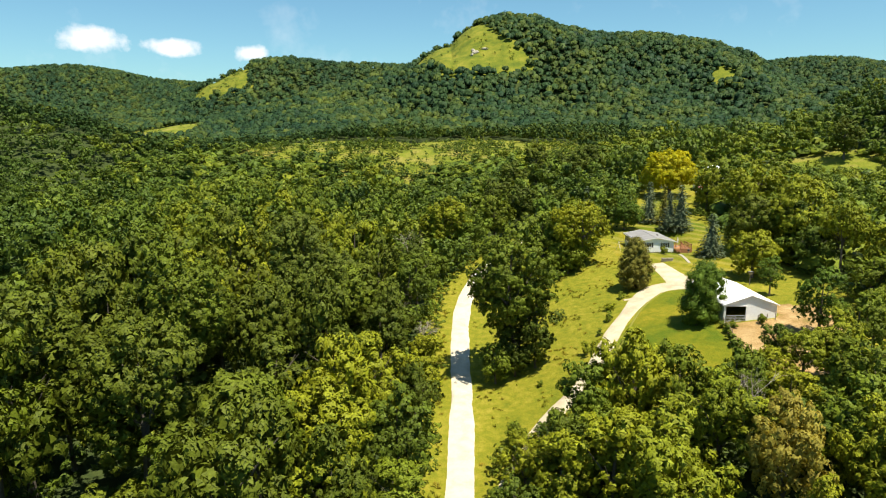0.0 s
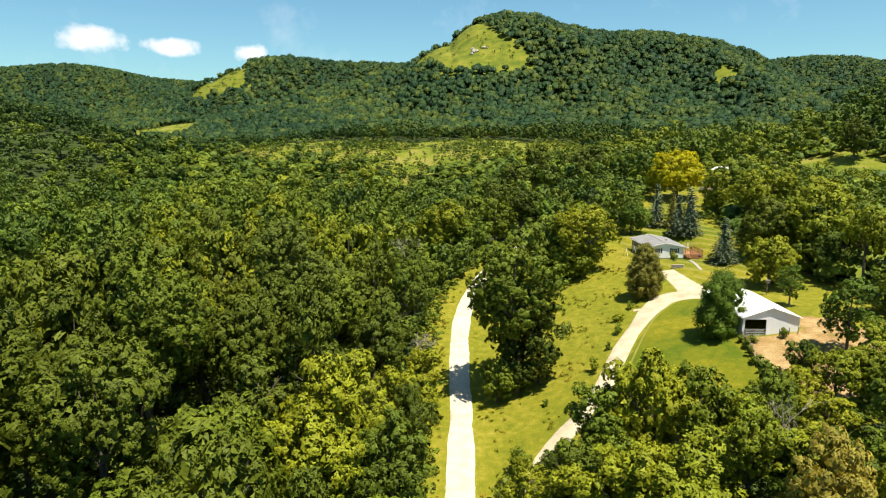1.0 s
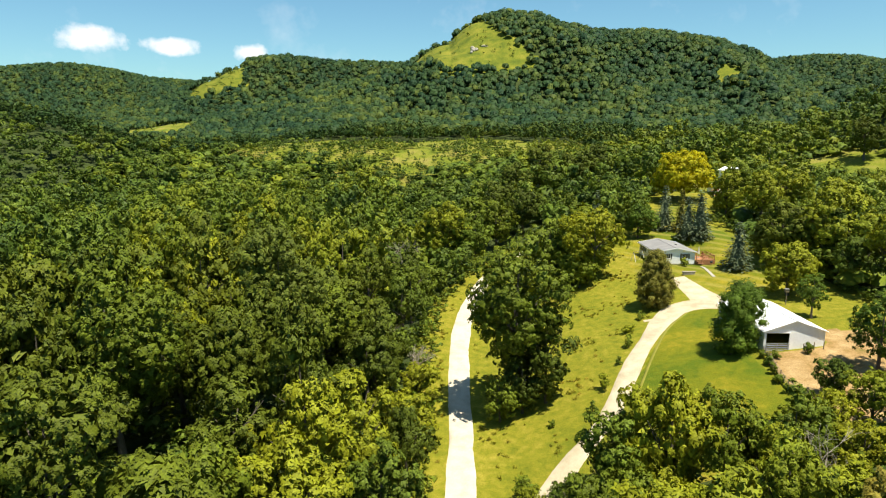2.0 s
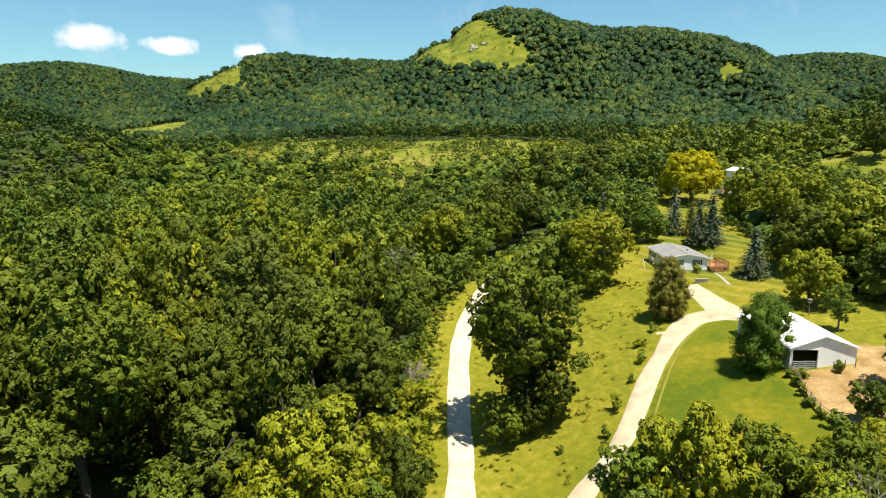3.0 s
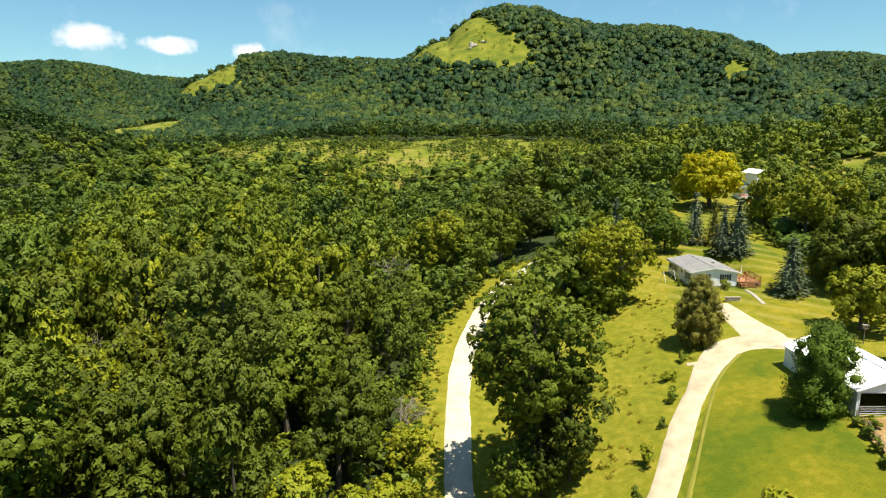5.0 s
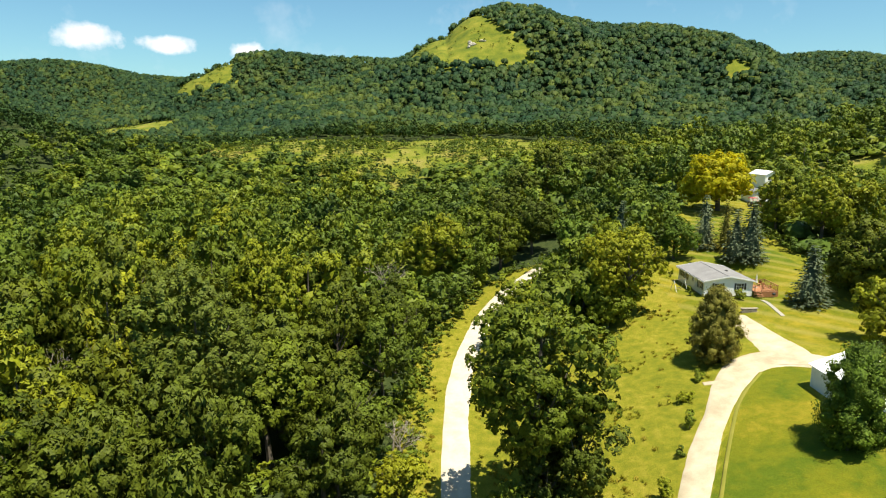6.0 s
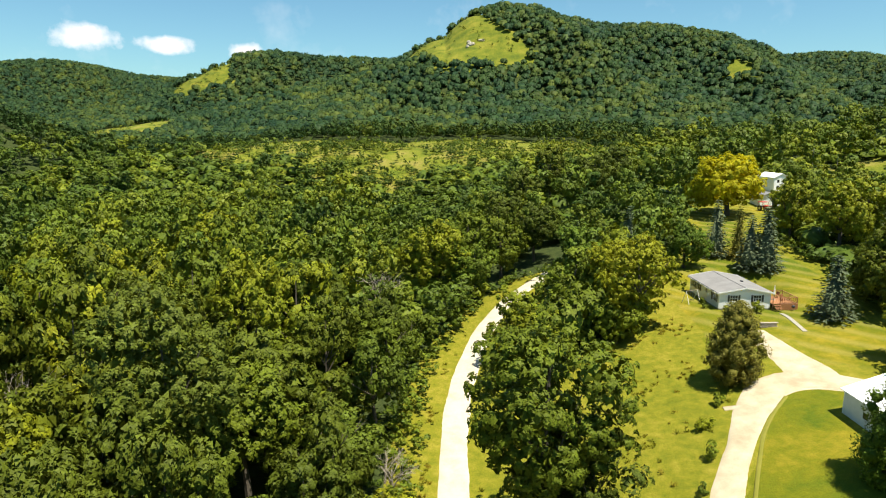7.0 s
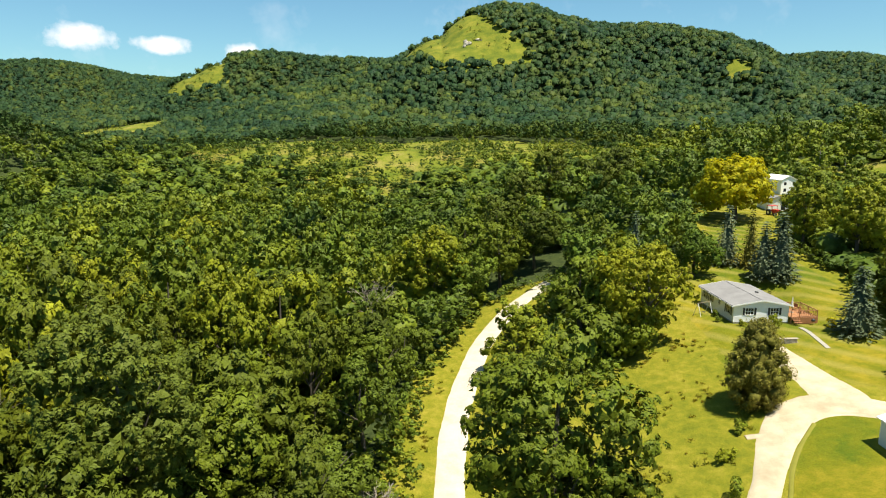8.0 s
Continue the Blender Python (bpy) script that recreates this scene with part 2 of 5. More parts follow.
def ground_z(x, y):
    """Height of the ground."""
    x, y = np.asarray(x, float), np.asarray(y, float)
    side = 9.8 * (1 - np.exp(-(np.maximum(x - 5, 0) / 28) ** 1.6)) * (1.25 - 0.25 * sstep(95, 128, y))
    west = 2 + 4 * sstep(100, 260, y)
    k = sstep(-18, 2, x)
    z = west * (1 - k) + (road_z(y) + side) * k
    terrace = 31 + 0.02 * (y - 350)
    kt = sstep(250, 352, y + 0.12 * np.abs(x - 20))
    z = z * (1 - kt) + terrace * kt
    # the side valley to the left lies lower, and climbs behind to a pasture
    kv = sstep(85, 165, -x) * sstep(240, 300, y) * (1 - sstep(690, 800, y))
    z = z * (1 - kv) + np.interp(y, [240, 300, 350, 450, 510, 570, 690, 800], [6, 13, 18, 20, 22, 28, 37, 42]) * kv
    hills = np.zeros_like(z)
    for crest, width in RIDGES:
        hills = np.maximum(hills, ridge(x, y, crest, width))
    # gullies and spurs on the flanks, none on the crests
    flank = np.clip(hills / 115, 0, 1)
    flank = 4 * flank * (1 - flank)
    hills = hills + flank * (6.5 * np.sin(x * 0.046 + 0.012 * y) + 3.4 * np.sin(x * 0.021 - y * 0.03 + 1.0) + 2.6 * np.sin(x * 0.09 + 2.0)) * sstep(430, 540, y) * (1 - sstep(660, 740, y))
    z = z + hills
    # levelled ground round the house
    flat = sstep(0, 6, 11.5 - np.abs(x - 49)) * sstep(0, 5, 12 - np.abs(y - 148.5))
    return z * (1 - flat) + 12.75 * flat


# ---- building helpers ----
def mesh_of(bm, name, mat):
    data = bpy.data.meshes.new(name)
    bm.to_mesh(data)
    bm.free()
    data.materials.append(mat)
    return data


def part(name, bm, mat, parent, label=""):
    """Links a bmesh as one mesh object under a thing or a part."""
    ob = new(name, mesh_of(bm, name, mat))
    ob.parent = parent
    return tagged(ob, label) if label else ob


def thing(name, label, category, at=(0, 0, 0), turn=0.0, group="", kind=""):
    ob = new(name)
    ob.empty_display_size = 0.2
    ob.matrix_world = pose(*at, 0, 0, turn)
    return tagged(ob, label, category, group, kind)


def box(bm, x0, y0, z0, x1, y1, z1, bevel=0.0):
    vs = bmesh.ops.create_cube(bm, size=1.0)["verts"]
    bmesh.ops.transform(bm, verts=vs, matrix=Matrix.Translation(((x0 + x1) / 2, (y0 + y1) / 2, (z0 + z1) / 2)) @ Matrix.Diagonal((abs(x1 - x0), abs(y1 - y0), abs(z1 - z0), 1)))
    if bevel:
        edges = list({e for v in vs for e in v.link_edges})
        bmesh.ops.bevel(bm, geom=edges, offset=bevel, segments=1, affect="EDGES")
    return bm


def boxes(*rows, bevel=0.0):
    bm = bmesh.new()
    for row in rows:
        box(bm, *row, bevel=bevel)
    return bm


def tube(bm, a, b, r0, r1, sides=6):
    """A tapered round bar from a to b."""
    a, b = Vector(a), Vector(b)
    m = Matrix.Translation((a + b) / 2) @ (b - a).to_track_quat("Z", "Y").to_matrix().to_4x4()
    bmesh.ops.create_cone(bm, cap_ends=True, segments=sides, radius1=r0, radius2=r1, depth=(b - a).length, matrix=m)
    return bm


def raw_mesh(name, verts, faces, mat, smooth=False, attrs=(), normals=None):
    """A mesh straight from arrays: verts (n, 3), faces (m, k), every face with k corners; or a list of such face arrays."""
    faces = faces if isinstance(faces, list) else [faces]
    data = bpy.data.meshes.new(name)
    loops = np.concatenate([f.ravel() for f in faces]).astype(np.int32)
    sizes = np.concatenate([np.full(len(f), f.shape[1], np.int32) for f in faces])
    data.vertices.add(len(verts))
    data.vertices.foreach_set("co", np.ascontiguousarray(verts, np.float32).ravel())
    data.loops.add(len(loops))
    data.loops.foreach_set("vertex_index", loops)
    data.polygons.add(len(sizes))
    data.polygons.foreach_set("loop_start", np.concatenate([[0], np.cumsum(sizes)[:-1]]).astype(np.int32))
    if smooth:
        data.polygons.foreach_set("use_smooth", np.ones(len(sizes), bool))
    for label, values in attrs:
        data.attributes.new(label, "FLOAT", "POINT").data.foreach_set("value", np.ascontiguousarray(values, np.float32))
    data.materials.append(mat)
    data.update(calc_edges=True)
    if normals is not None:
        data.attributes.new("custom_normal", "FLOAT_VECTOR", "POINT").data.foreach_set("vector", np.ascontiguousarray(normals, np.float32).ravel())
    return data


# ---- plan of the place ----
def inside(x, y, outline):
    """Whether points lie in a closed outline of (x, y) corners."""
    hit = np.zeros(np.shape(x), bool)
    for (x0, y0), (x1, y1) in zip(outline, outline[1:] + outline[:1]):
        cross = (y0 > y) != (y1 > y)
        hit ^= cross & (x < (x1 - x0) * (y - y0) / (y1 - y0 + 1e-9) + x0)
    return hit


def smooth_line(points, step=1.0):
    """A rounded line through points (Catmull-Rom), about step apart."""
    pts = [Vector(p) for p in points]
    pts = [pts[0] * 2 - pts[1]] + pts + [pts[-1] * 2 - pts[-2]]
    out = []
    for a, b, c, d in zip(pts, pts[1:], pts[2:], pts[3:]):
        k = max(2, int((c - b).length / step))
        for i in range(k):
            t = i / k
            out.append(0.5 * (2 * b + (c - a) * t + (2 * a - 5 * b + 4 * c - d) * t * t + (3 * b - a - 3 * c + d) * t ** 3))
    out.append(pts[-2])
    return np.array([tuple(p) for p in out])


ROAD = smooth_line([(-2, -30), (0.5, 30), (2.3, 76), (2.9, 96), (3.2, 117), (4.6, 133), (7.4, 146), (10.6, 156), (15, 164), (20, 169.5), (25, 173.5)])
DRIVE = smooth_line([(4.5, 60), (10, 75), (15.6, 83.5), (19.6, 87.8), (23, 92.5), (27.8, 101), (31.8, 107.5), (36.2, 114.2), (40.5, 118.8), (45, 119.4), (48.6, 117.3), (51.4, 115.0)])
SPUR = smooth_line([(45.6, 117), (46.6, 121), (46.6, 125), (46.2, 129.5), (45.9, 134)])


def from_line(x, y, line):
    best = np.full(np.shape(x), 1e9)
    for (x0, y0), (x1, y1) in zip(line[:-1:2], line[2::2]):
        dx, dy = x1 - x0, y1 - y0
        s = np.clip(((x - x0) * dx + (y - y0) * dy) / (dx * dx + dy * dy + 1e-9), 0, 1)
        best = np.minimum(best, np.hypot(x - x0 - s * dx, y - y0 - s * dy))
    return best


# the clearing with the meadow, the house and the barn
CLEARING = [(4, 80), (12, 78), (20, 80), (30, 78), (44, 76), (56, 77), (62, 88), (66, 100), (68, 108), (70, 118), (67, 128), (65, 145), (69, 160), (67, 172), (75, 190), (83, 203), (92, 206), (104, 230), (112, 246), (96, 248), (82, 222), (66, 212), (58, 190), (52, 172), (43, 164), (38, 152), (33, 140), (24, 133), (14, 128), (8, 130), (4, 120)]
LAWN_LOWER = [(31, 103), (25, 93), (24, 84), (30, 79), (43, 79), (43, 97), (43.4, 112), (51, 113.5), (46, 118.5), (42.5, 118.8), (38, 113)]
LAWN_UPPER = [(37, 124), (40, 140), (40, 152), (44, 163), (52, 171), (58, 188), (66, 210), (82, 220), (96, 244), (108, 244), (90, 208), (80, 204), (73, 190), (66, 172), (68, 160), (64, 145), (62, 128), (57, 117), (50, 123), (49, 131)]
PADDOCK = [(44.2, 97), (53, 97), (54, 103), (60, 101), (62, 92), (57, 85), (50, 78.5), (46, 79), (43.4, 86)]


# steep dry grass on the noses of the two ridges
NOSE = [(-34, 752), (-22, 676), (8, 632), (42, 622), (76, 630), (84, 646), (74, 664), (63, 686), (48, 710), (38, 740), (30, 772), (0, 772)]
FAR_NOSE = [(-350, 944), (-332, 890), (-292, 862), (-266, 876), (-268, 912), (-280, 962), (-296, 990), (-325, 975)]


def meadow_at(x, y):
    """1 on open grass, 0 under trees."""
    m = inside(x, y, CLEARING).astype(float)
    m = np.maximum(m, (from_line(x, y, ROAD) < 3.7) & (y < 170))
    m = np.maximum(m, (from_line(x, y, DRIVE) < 3.4) & (y > 82))
    # old field on the terrace under the bluff, and one further up the valley
    wob = 8 * np.sin(x * 0.07) + 5 * np.sin(x * 0.19 + 1)
    m = np.maximum(m, (x > -98) & (x < 72 + 0.3 * wob) & (y > 300 + wob + 0.10 * np.abs(x)) & (y < 404 + 1.5 * wob - 0.12 * np.abs(x)))
    m = np.maximum(m, (x > -322 + 0.5 * wob) & (x < -238 + wob) & (y > 560 + wob) & (y < 696 + 0.5 * wob))
    m = np.maximum(m, (x > 134) & (x < 168) & (y > 232 + 0.3 * wob) & (y < 270))
    # dry prairie on the steep noses of the hills
    edge = 9 * np.sin(x * 0.11) + 6 * np.sin(x * 0.31 + y * 0.2)
    xe, ye = x + 0.35 * edge, y + 0.5 * edge
    m = np.maximum(m, inside(xe, ye, NOSE) | inside(xe, ye, FAR_NOSE))
    m = np.maximum(m, np.hypot((x - 266) / 8, (y - 622) / 15) < 1)
    return m.astype(float)


# ---- ground ----
def spread(stops):
    """Grid lines: from each (start, step) to the next start."""
    out = []
    for (a, step), (b, _) in zip(stops, stops[1:]):
        out += list(np.arange(a, b, step))
    return np.array(out + [stops[-1][0]])


gx = spread([(-4000, 800), (-1600, 80), (-800, 20), (-360, 10), (-60, 4), (-12, 1), (66, 2), (110, 8), (320, 20), (800, 80), (1600, 800), (4000, 1)])
gy = spread([(-4000, 800), (-800, 100), (-200, 20), (-20, 4), (40, 2), (70, 1), (140, 3), (250, 8), (440, 10), (600, 7), (790, 14), (860, 8), (1000, 25), (1500, 50), (1900, 500), (4500, 1)])
X, Y = np.meshgrid(gx, gy)
Z = ground_z(X, Y)
idx = np.arange(X.size).reshape(X.shape)
quads = np.stack([idx[:-1, :-1], idx[:-1, 1:], idx[1:, 1:], idx[1:, :-1]], -1).reshape(-1, 4)
far_open = lambda x, y: meadow_at(x, y) * (y > 222)
pasture_at = lambda x, y: far_open(x, y) * (y < 440 + 270 * (x < -120) * (x > -335))
around = [(0, 0), (4, 0), (-4, 0), (0, 4), (0, -4), (9, 0), (-9, 0), (0, 9), (0, -9)]
grassy = np.maximum.reduce([meadow_at(X + dx, Y + dy) for dx, dy in ((0, 0), (4, 0), (-4, 0), (0, 4), (0, -4))])
lawn_at = (inside(X, Y, LAWN_LOWER) | inside(X, Y, LAWN_UPPER)).astype(float)
earth_at = inside(X, Y, PADDOCK).astype(float)
ground = new("ground", raw_mesh("ground", np.stack([X, Y, Z], -1).reshape(-1, 3), quads, GROUND, True, [("meadow", grassy.ravel()), ("lawn", lawn_at.ravel()), ("prairie", np.maximum.reduce([far_open(X + dx, Y + dy) for dx, dy in around]).ravel()), ("pasture", np.maximum.reduce([pasture_at(X + dx, Y + dy) for dx, dy in around]).ravel()), ("earth", earth_at.ravel())]))
tagged(ground, "valley ground with rough meadow, mown lawn and woodland floor", "ground", kind="structure")


def ribbon(name, line, half, label, lift, flare=(), mat=None, category="road"):
    """A gravel way draped on the ground, a little crowned, with ragged edges."""
    rng = np.random.default_rng(len(line))
    d = np.gradient(line, axis=0)
    d /= np.linalg.norm(d, axis=1)[:, None]
    side = np.stack([d[:, 1], -d[:, 0]], -1)
    cols = np.array([-1, -0.8, -0.4, 0, 0.4, 0.8, 1.0])
    width = np.full(len(line), half)
    for at, more, reach in flare:
        width += more * np.exp(-((np.arange(len(line)) / len(line) - at) / reach) ** 2)
    rag = 0.4 * np.stack([np.convolve(rng.normal(0, 1, len(line)), np.ones(7) / 7, "same") for _ in range(2)], -1)
    off = cols[None, :] * width[:, None]
    off[:, 0] += rag[:, 0]
    off[:, -1] += rag[:, 1]
    xy = line[:, None, :] + side[:, None, :] * off[..., None]
    z = ground_z(xy[..., 0], xy[..., 1]) + lift + 0.05 * (1 - cols ** 2)
    z[:, [0, -1]] -= lift + 0.06
    v = np.concatenate([xy, z[..., None]], -1).reshape(-1, 3)
    i = np.arange(len(v)).reshape(len(line), len(cols))
    f = np.stack([i[:-1, :-1], i[:-1, 1:], i[1:, 1:], i[1:, :-1]], -1).reshape(-1, 4)
    return tagged(new(name, raw_mesh(name, v, f, mat or GRAVEL, True)), label, category, kind="structure")


ribbon("road", ROAD, 1.85, "pale gravel road through the woods", 0.06)
ribbon("driveway", DRIVE, 1.5, "pale gravel driveway curving up to the barn", 0.07, [(0.88, 1.3, 0.12)], GRAVEL_WORN)
ribbon("driveway_spur", SPUR, 2.1, "pale gravel parking spur below the house", 0.085, [(0.15, 0.9, 0.35), (1.0, -0.6, 0.2)], GRAVEL_WORN)
ribbon("gravel_spill", smooth_line([(36.8, 114.8), (35.6, 115.4), (34.6, 115.7), (33.8, 115.8)], 0.3), 0.5, "pale gravel spilled beside the bend of the driveway", 0.05, [(0.0, 0.5, 0.4)], GRAVEL_WORN)
# a worn wheel track beside the drive, on the lower lawn
TRACKLINE = smooth_line([(16.6, 79.5), (20.2, 84.0), (23.6, 88.8), (26.6, 94.0), (29.8, 100.0), (32.7, 105.2), (35.2, 109.4), (38.2, 113.2), (41.0, 116.2)])
ribbon("wheel_track", TRACKLINE, 0.24, "faint worn wheel track in the lawn beside the driveway", 0.03, (), TRACK, "track")


# ---- trees ----
def ico(level):
    bm = bmesh.new()
    bmesh.ops.create_icosphere(bm, subdivisions=level, radius=1.0)
    v = np.array([tuple(p.co) for p in bm.verts])
    f = np.array([[p.index for p in q.verts] for q in bm.faces])
    bm.free()
    return v, f


ICO = {k: ico(k) for k in (1, 2)}


def crown_arrays(seed, lobes, leaves, leaf, squash=0.85, flat=0.35, top=0.0, under=-0.45, core=0.74, taper=0.0, spray=6, tip=0.0, inner=30, shape=0.3):
    """A crown of leaf clumps on many lobes, with larger sprays inside each: about 1 in radius, its middle at 0.
    shape: how far the light follows the whole crown.
    Returns verts, triangles and the way each leaf faces."""
    rng = np.random.default_rng(seed)
    cs, rs, tries = [np.array([0, 0, -0.1])], [0.42], 0
    boughs = max(3, round(lobes / 4.2))
    heads = []
    while len(heads) < boughs and tries < 400:
        tries += 1
        u = rng.normal(0, 1, 3)
        u /= np.linalg.norm(u)
        if u[2] < under or any(np.dot(u, q) > math.cos(1.35 / math.sqrt(boughs) * 1.25) for q in heads):
            continue
        heads.append(u)
    for u in heads:
        reach = rng.uniform(0.5, 0.74)
        c = u * reach
        c[2] = c[2] * squash + top * (1 - np.hypot(u[0], u[1])) * 0.25
        c[:2] *= 1 - taper * np.clip(0.5 - c[2] / (1.4 * squash), 0, 1)
        size = rng.uniform(0.24, 0.34)
        cs.append(c), rs.append(size)
        for _ in range(max(0, round(lobes / len(heads)) - 1)):
            w2 = rng.normal(0, 1, 3) + u * 0.7 + np.array([0, 0, 0.3])
            w2 /= np.linalg.norm(w2)
            cs.append(c + w2 * size * rng.uniform(0.75, 1.1)), rs.append(size * rng.uniform(0.42, 0.68))
    cs, rs = np.array(cs), np.array(rs)
    cs[:, :2] *= 1.04 / np.sort(np.hypot(cs[:, 0], cs[:, 1]) + rs)[-3:].mean()
    cs[:, 2] *= max(1.0, 0.98 * tip / (cs[:, 2] + rs).max())
    # large shaded sprays inside every lobe
    own = np.repeat(np.arange(len(cs)), inner)
    k = len(own)
    u = rng.normal(0, 1, (k, 3))
    u /= np.linalg.norm(u, axis=1)[:, None]
    p = cs[own] + u * (rs[own] * core * rng.uniform(0.55, 1.0, k))[:, None]
    a = np.cross(u + rng.normal(0, 0.3, (k, 3)), rng.normal(0, 1, (k, 3)))
    a /= np.linalg.norm(a, axis=1)[:, None]
    b = np.cross(u, a)
    s = (rs[own] * core * 2.2 / math.sqrt(inner) * rng.uniform(0.7, 1.25, k))[:, None]
    q = np.stack([p - a * s, p + (a * 0.6 - b * 0.9) * s, p + (b * 0.9 + a * 0.6) * s], 1)
    soft = [np.repeat(u + p * 0.6, 3, axis=0)]
    V, T, n0 = [q.reshape(-1, 3)], [np.arange(k * 3).reshape(k, 3)], k * 3
    # clumps of leaves stand on the lobes, each a small dome tilted up to the light
    clumps = max(leaves // spray, 8)
    P, U = [], []
    have = 0
    while have < clumps:
        k = clumps * 2
        j = rng.choice(len(cs), k, p=rs ** 2 / (rs ** 2).sum())
        u = rng.normal(0, 1, (k, 3))
        u /= np.linalg.norm(u, axis=1)[:, None]
        p = cs[j] + u * (rs[j] * (0.78 + 0.34 * rng.random(k) ** 1.5))[:, None]
        d = np.linalg.norm(p[:, None, :] - cs[None], axis=2) / rs[None]
        d[np.arange(k), j] = 9
        ok = (d.min(1) > 0.8) & ((u[:, 2] > -0.35) | (rng.random(k) < 0.2))
        P.append(p[ok]), U.append(u[ok])
        have += ok.sum()
    P, U = np.concatenate(P)[:clumps], np.concatenate(U)[:clumps]
    axis = U * 0.75 + rng.normal(0, 0.2, U.shape) + np.array([0, 0, 0.35])
    axis /= np.linalg.norm(axis, axis=1)[:, None]
    size = leaf * math.sqrt(spray / 7.0) * rng.uniform(0.7, 1.35, clumps)
    own = np.repeat(np.arange(clumps), spray)
    k = len(own)
    way = rng.normal(0, 1, (k, 3))
    way /= np.linalg.norm(way, axis=1)[:, None]
    way = way + axis[own] * 0.9
    way /= np.linalg.norm(way, axis=1)[:, None]
    P = P[own] + way * (size[own] * rng.uniform(0.75, 1.15, k))[:, None]
    nrm = way * 0.8 + axis[own] * 0.35 + rng.normal(0, 0.27, (k, 3)) + np.array([0, 0, flat * 0.25])
    nrm /= np.linalg.norm(nrm, axis=1)[:, None]
    a = np.cross(nrm, rng.normal(0, 1, (k, 3)))
    a /= np.linalg.norm(a, axis=1)[:, None]
    b = np.cross(nrm, a)
    s = leaf * rng.uniform(0.6, 1.3, k)[:, None]
    wd = rng.uniform(0.45, 0.8, k)[:, None]
    q = np.stack([P - a * s, P - b * s * wd + a * s * 0.5 - nrm * s * 0.2, P + b * s * wd + a * s * 0.7 - nrm * s * 0.2], 1)
    soft = np.concatenate(soft + [np.repeat(nrm * 0.65 + way * 0.4 + P * shape, 3, axis=0)])
    soft /= np.linalg.norm(soft, axis=1)[:, None]
    return np.concatenate(V + [q.reshape(-1, 3)]), np.concatenate(T + [np.arange(k * 3).reshape(k, 3) + n0]), soft


def ovoid_arrays(seed, lobes, leaves, leaf, aspect, point=0.6):
    """A dense crown down to the ground: small lobes all over an egg, widest below its middle; half a width is 1."""
    rng = np.random.default_rng(seed)
    z = np.linspace(-0.97, 0.97, lobes) + rng.normal(0, 0.03, lobes)
    a = np.arange(lobes) * 2.39996 + rng.normal(0, 0.2, lobes)
    rim = np.sqrt(np.clip(1 - z ** 2, 0.02, 1)) * (1 - point * 0.45 * (z + 0.3)) * rng.uniform(0.5 + 0.2 * point, 0.95, lobes)
    cs = np.stack([np.cos(a) * rim, np.sin(a) * rim, z * aspect * 0.92], -1)
    rs = rng.uniform(0.15, 0.27, lobes) * (1.35 - 0.4 * point)
    iv, jf = ICO[1]
    body = ICO[2][0] * np.array([0.58, 0.58, 0.78 * aspect]) * (1 - 0.25 * point * (ICO[2][0][:, 2:3] + 0.2))
    V, T, n0 = [body], [ICO[2][1]], len(body)
    for c, r in zip(cs, rs):
        V.append(c + iv * (r * 0.7 * (1 + 0.15 * rng.normal(0, 1, len(iv))))[:, None])
        T.append(jf + n0)
        n0 += len(iv)
    j = rng.integers(0, lobes, leaves)
    u = rng.normal(0, 1, (leaves, 3)) + cs[j] * 1.2
    u /= np.linalg.norm(u, axis=1)[:, None]
    p = cs[j] + u * (rs[j] * (0.7 + 0.6 * rng.random(leaves)))[:, None]
    nrm = u + rng.normal(0, 0.45, (leaves, 3)) + np.array([0, 0, 0.3])
    nrm /= np.linalg.norm(nrm, axis=1)[:, None]
    a = np.cross(nrm, rng.normal(0, 1, (leaves, 3)))
    a /= np.linalg.norm(a, axis=1)[:, None]
    b = np.cross(nrm, a)
    s = leaf * rng.uniform(0.55, 1.35, leaves)[:, None]
    q = np.stack([p - a * s, p + (b * 0.6 + a * 0.7) * s, p + (a * 0.5 - b * 0.6) * s], 1)
    return np.concatenate(V + [q.reshape(-1, 3)]), np.concatenate(T + [np.arange(leaves * 3).reshape(-1, 3) + n0])


